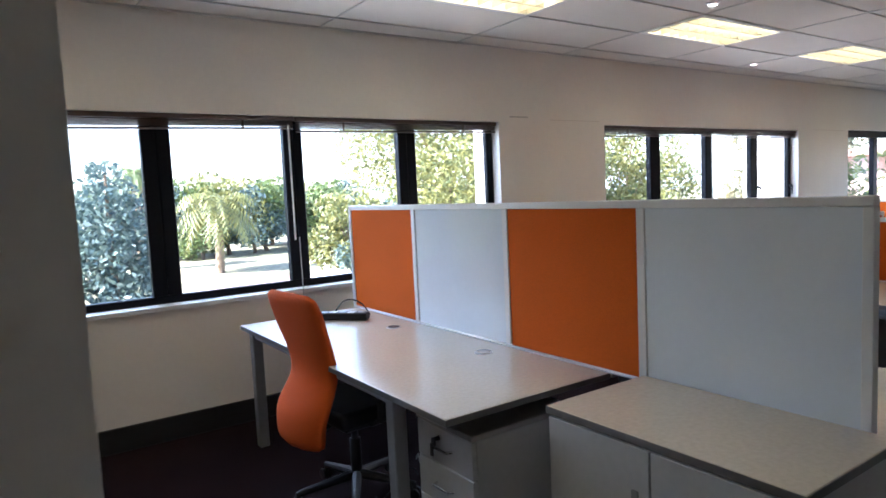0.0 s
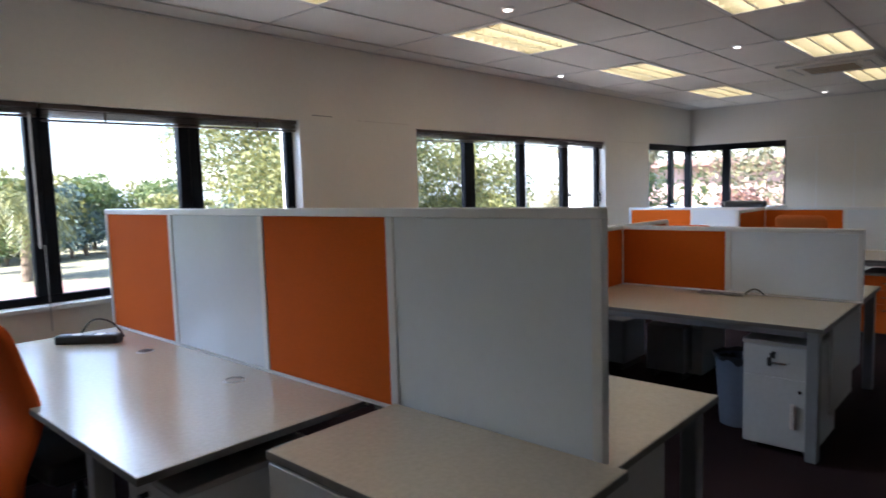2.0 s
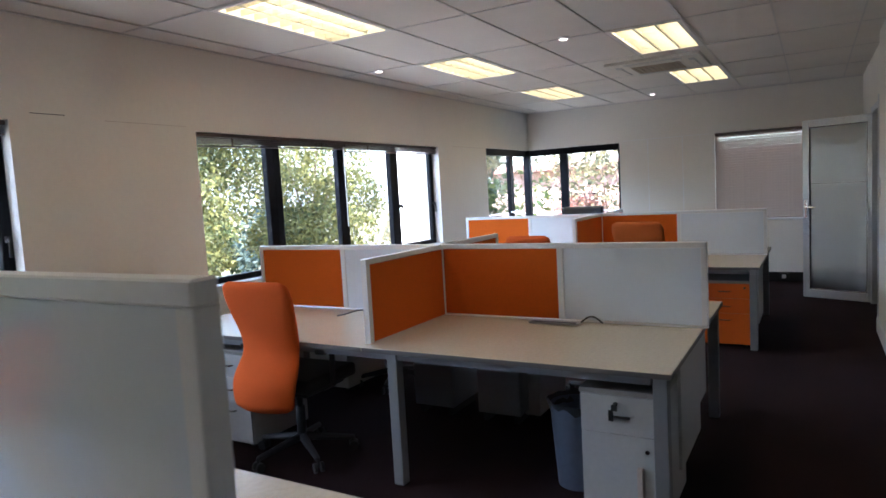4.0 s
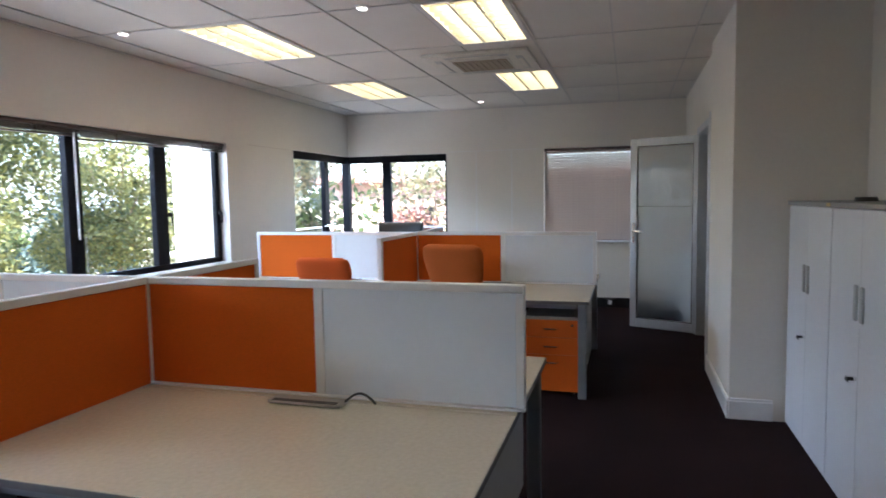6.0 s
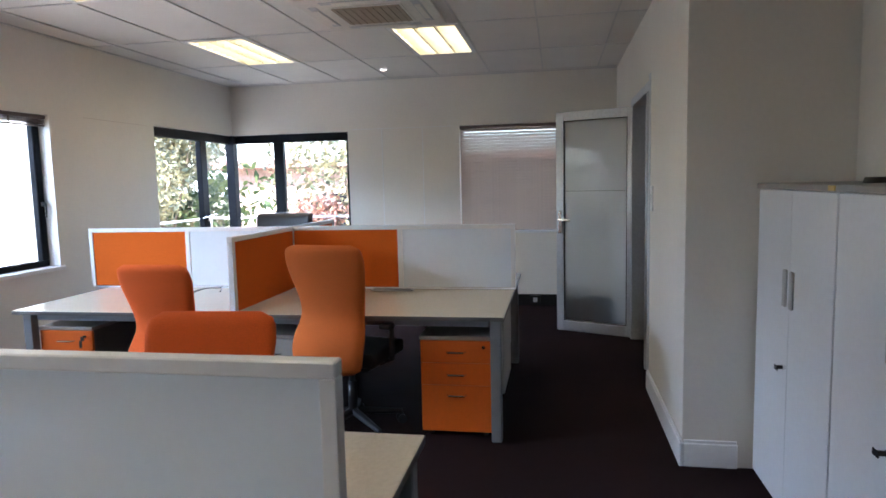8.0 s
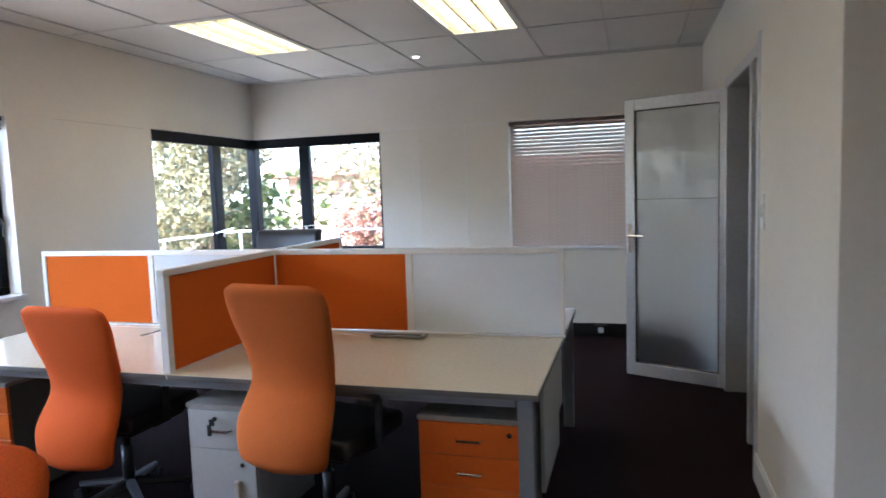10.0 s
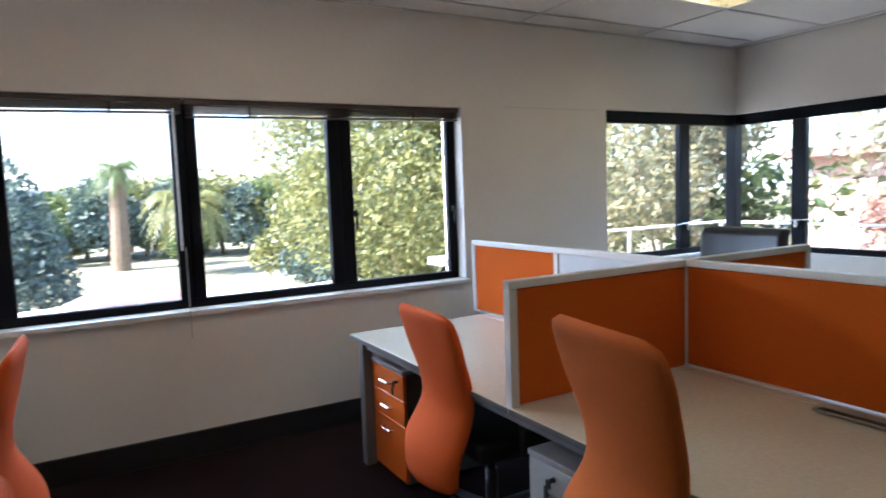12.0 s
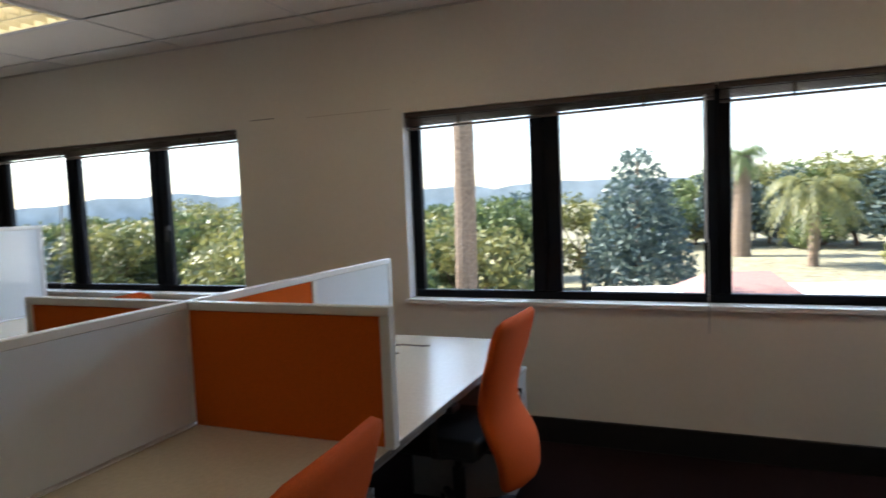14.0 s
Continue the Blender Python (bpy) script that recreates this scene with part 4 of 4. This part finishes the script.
def leaf_cloud(name, blobs, count, size, seed):
    """Many small folded leaves scattered in uneven blobs (x, y, z, radius, flatten)."""
    g = np.random.RandomState(seed)
    vs, fs = [], []
    weights = np.array([b[3] ** 2 for b in blobs])
    picks = g.choice(len(blobs), count, p=weights / weights.sum())
    for k in picks:
        x, y, z, r, fl = blobs[k]
        d = g.normal(size=3)
        d /= np.linalg.norm(d)
        rad = r * (1 - abs(g.normal(0, 0.22)))
        c = np.array((x, y, z)) + d * rad * np.array((1, 1, fl))
        u = g.normal(size=3)
        u /= np.linalg.norm(u)
        w = np.cross(u, g.normal(size=3))
        w /= np.linalg.norm(w)
        s = size * g.uniform(0.6, 1.4)
        i = len(vs)
        vs += [c - u * s, c + w * s * 0.45 , c + u * s, c - w * s * 0.45]
        fs.append((i, i + 1, i + 2, i + 3))
    me = bpy.data.meshes.new(name)
    me.from_pydata([tuple(v) for v in vs], [], fs)
    return me


def broad_tree(label, at, height, radius, material, count, size, seed, trunk=0.16):
    ob = thing("tree", label, "tree", at)
    g = random.Random(seed)
    bm = bmesh.new()
    lean = Vector((g.uniform(-0.3, 0.3), g.uniform(-0.3, 0.3), 0))
    fork = Vector((0, 0, height * 0.35)) + lean
    add_rod(bm, (0, 0, 0), fork, trunk, trunk * 0.7, 10)
    blobs = []
    for i in range(16):
        a, e = g.uniform(0, 6.28), g.uniform(0.05, 1.0)
        rr = radius * (0.75 - 0.35 * e) * g.uniform(0.6, 1.15)
        c = Vector((math.cos(a) * rr, math.sin(a) * rr, height * (0.30 + 0.55 * e)))
        blobs.append((c.x, c.y, c.z, radius * g.uniform(0.28, 0.5), 0.8))
        if i < 9:
            add_rod(bm, fork, c, trunk * 0.4, 0.02, 6)
    part("trunk", bm, BARK, ob)
    me = leaf_cloud("crown", blobs, count, size, seed)
    me.materials.append(material)
    cr = new("crown", me)
    cr.parent = ob
    return ob


def palm(label, at, height, trunk, frond, n, seed, droop=1.0, material=None):
    ob = thing("palm_tree", label, "palm", at, "garden palms")
    g = random.Random(seed)
    bm = bmesh.new()
    k = 14
    for i in range(k):
        a, b = i / k, (i + 1) / k
        add_rod(bm, (0.12 * math.sin(a * 2), 0, height * a), (0.12 * math.sin(b * 2), 0, height * b), trunk * (1.02 - 0.2 * a), trunk * (0.97 - 0.2 * a), 12)
    part("trunk", bm, BARK, ob)
    vs, fs = [], []
    top = Vector((0.12 * math.sin(2), 0, height))
    for i in range(n):
        a = i * 2.4 + g.uniform(-0.2, 0.2)
        up = g.uniform(-0.25, 1.1)
        d = Vector((math.cos(a), math.sin(a), 0))
        side = Vector((-d.y, d.x, 0))
        L = frond * g.uniform(0.8, 1.15)
        prev = None
        m = 14
        for j in range(m + 1):
            s = j / m
            p = top + d * (L * s * (1 - 0.25 * s * droop)) + Vector((0, 0, L * (up * s - (0.75 + 0.4 * up) * droop * s * s)))
            w = 0.16 * frond * math.sin(math.pi * min(1, 0.12 + 0.88 * s)) + 0.02
            if prev is not None:
                for sg in (-1, 1):
                    i0 = len(vs)
                    tip = p + side * (sg * w) + Vector((0, 0, -w * 0.55))
                    vs.extend([tuple(prev), tuple(prev + (p - prev) * 0.55), tuple(tip + (p - prev) * 0.3)])
                    fs.append((i0, i0 + 1, i0 + 2))
            prev = p
    me = bpy.data.meshes.new("crown")
    me.from_pydata(vs, [], fs)
    me.materials.append(material or GREENLEAF)
    cr = new("crown", me)
    cr.parent = ob
    return ob


broad_tree("large leafy tree with yellow-green foliage close to the windows", pose(18.2, 24.0, GZ), 11.5, 6.2, YELLEAF, 44000, 0.10, 3)
broad_tree("tall garden tree with olive-yellow foliage", pose(25.8, 21.5, GZ), 9.5, 3.8, YELLEAF, 16000, 0.10, 14)
broad_tree("dense olive-green tree outside the corner window", pose(15.7, 8.7, GZ), 7.6, 1.9, OLIVELEAF, 13000, 0.06, 5, 0.09)
broad_tree("thin tree with sparse twigs beside the building", pose(18.5, 5.6, GZ), 7.5, 2.6, OLIVELEAF, 5000, 0.075, 6, 0.10)
broad_tree("bushy tree with reddish-olive leaves beside the end wall", pose(17.2, 8.4, GZ), 6.0, 2.0, GREENLEAF, 2200, 0.10, 8)
palm("tall palm with a thick bare trunk", pose(0.4, 22.5, GZ), 12.5, 0.40, 3.2, 34, 1)
palm("palm with a thick shaggy brown trunk", pose(10.4, 56.0, GZ), 7.6, 0.7, 2.8, 60, 2)
palm("feathery palm with drooping fronds on the terrace", pose(14.3, 49.0, GZ), 4.8, 0.34, 4.3, 90, 5, 1.0, YELLEAF)
palm("low spreading palm among the garden trees", pose(1.6, 25.0, GZ), 1.9, 0.16, 1.5, 30, 4, 1.1)
broad_tree("pink-blossomed shrub beside the end wall", pose(17.8, 6.3, GZ), 5.6, 1.1, PINKLEAF, 3000, 0.07, 9, 0.07)

con = thing("conifer", "dark blue-green conifer with a pointed crown", "tree", pose(5.2, 32, GZ))
part("trunk", rod((0, 0, 0), (0, 0, 6.5), 0.25, 0.05), BARK, con)
me = leaf_cloud("crown", [(0, 0, 1.2 + 0.55 * i, 2.4 * (1 - (i / 12) ** 1.7) + 0.2, 0.45) for i in range(11)], 6000, 0.16, 12)
me.materials.append(BLUELEAF)
o = new("crown", me)
o.parent = con

# belt of garden trees behind
g = random.Random(21)
protos = [broad_tree("garden tree with mixed green foliage", pose(-2, 30, GZ), 5.2, 2.6, GREENLEAF, 3600, 0.16, 31),
          broad_tree("garden tree with olive foliage", pose(24, 33, GZ), 5.6, 2.8, YELLEAF, 3600, 0.16, 32),
          broad_tree("garden tree with dark blue-green foliage", pose(-7.5, 36, GZ), 5.4, 2.7, BLUELEAF, 3600, 0.17, 33)]
for i in range(34):
    p = protos[i % 3]
    x = -26 + i * 1.75 + g.uniform(-0.8, 0.8)
    y = 33 + g.uniform(-3, 10) + max(0, (x - 16)) * -0.4
    if 3 < x < 17:
        y += 30
    o = copy_thing(p, pose(x, y, GZ + g.uniform(-1.0, 0.2), 0, 0, g.uniform(0, 360)))
for i in range(10):
    copy_thing(protos[i % 2], pose(-9 + i * 0.9 + g.uniform(-1, 1), 22 + g.uniform(-1.5, 4), GZ - 1.3, 0, 0, g.uniform(0, 360)))

for i in range(26):
    copy_thing(protos[i % 3], pose(-34 + i * 1.25 + g.uniform(-1, 1), 19 + i * 0.28 + g.uniform(0, 5), GZ + g.uniform(-1.2, 0.0), 0, 0, g.uniform(0, 360)))

for i in range(15):
    copy_thing(protos[i % 3], pose(6.5 + i * 1.9 + g.uniform(-0.7, 0.7), 66 + g.uniform(-3, 8), GZ - 0.6, 0, 0, g.uniform(0, 360)) @ Matrix.Scale(g.uniform(1.2, 1.6), 4))

hs = thing("house", "low white house with a parapet and terracotta roof", "house", pose(9, 25, GZ - 0.35, 0, 0, 14))
part("wall", box(-4.5, 6, -2.5, 2.5, 0, 2.0), WALLOUT, hs)
part("parapet", box(-4.7, 6.2, -2.7, -2.45, 1.7, 2.35, 0.03), WALLOUT, hs, "white parapet")
bm = bmesh.new()
q = [bm.verts.new(c) for c in ((-1.6, -2.2, 2.02), (1.6, -2.2, 2.02), (1.2, 0.6, 2.7), (-0.8, 0.6, 2.7), (-1.6, 2.4, 2.02), (1.6, 2.4, 2.02))]
for f in ((0, 1, 2, 3), (3, 2, 5, 4), (0, 3, 4), (1, 5, 2)):
    bm.faces.new([q[k] for k in f])
part("roof", bm, ROOFT, hs, "terracotta tiled roof")
for x in (-3.2, -1.0, 1.4, 3.8):
    w = part("window", box(x - 0.5, x + 0.5, -2.53, -2.50, 0.7, 1.6), BLACKF, hs)
    part("sill", box(x - 0.55, x + 0.55, -2.58, -2.53, 0.62, 0.70), WALLOUT, w)

pk = thing("house", "pinkish brick house beyond the end wall", "house", pose(25, 7.0, GZ))
part("wall", box(-0.2, 6, -6, 5, 0, 5.6), PINKWALL, pk)
part("roof", box(-0.8, 6.5, -6.5, 5.5, 5.6, 5.9, 0.05), ROOFT, pk)
for y in (-4, -1.2, 1.6):
    w = part("window", box(-0.24, -0.2, y - 0.6, y + 0.6, 3.6, 4.8), BLACKF, pk)
    part("sill", box(-0.32, -0.24, y - 0.65, y + 0.65, 3.5, 3.6), WALLOUT, w)


def outside_pillar(x0, x1, ledge):
    ob = thing("pillar", "white rendered pillar outside the window wall, in sunlight", "pillar", pose((x0 + x1) / 2, 6.5, GZ), "outside pillars")
    w = (x1 - x0) / 2
    part("shaft", box(-w, w, -0.18, 0.22, 0.0, 2.98 - GZ, 0.01), WALLOUT, ob)
    if ledge:
        part("ledge", box(-w - 0.25, -w, -0.16, 0.10, 0.89 - GZ, 0.95 - GZ, 0.006), WALLOUT, ob, "white ledge bracket")
        part("bracket", box(-w - 0.07, -w, -0.10, 0.04, 0.81 - GZ, 0.89 - GZ, 0.006), WALLOUT, ob)


outside_pillar(5.43, 5.85, False)
outside_pillar(10.42, 10.95, True)
rl = thing("balcony_rail", "pale metal railing outside the corner window", "railing", pose(13.2, 6.0, 0))
part("top_rail", rod((-1.9, 0.75, 1.03), (1.0, 0.75, 1.03), 0.015), RAIL, rl)
part("top_rail", rod((1.0, 0.75, 1.03), (1.0, -2.2, 1.03), 0.015), RAIL, rl)
for x, y in ((-1.9, 0.75), (-0.5, 0.75), (1.0, 0.75), (1.0, -0.7), (1.0, -2.2)):
    part("post", rod((x, y, -0.15), (x, y, 1.03), 0.018), RAIL, rl)
part("slab", box(-2.0, 1.1, 0.0, 0.85, -0.35, -0.15), WALLOUT, rl)
part("slab", box(0.05, 1.1, -2.3, 0.0, -0.35, -0.15), WALLOUT, rl)
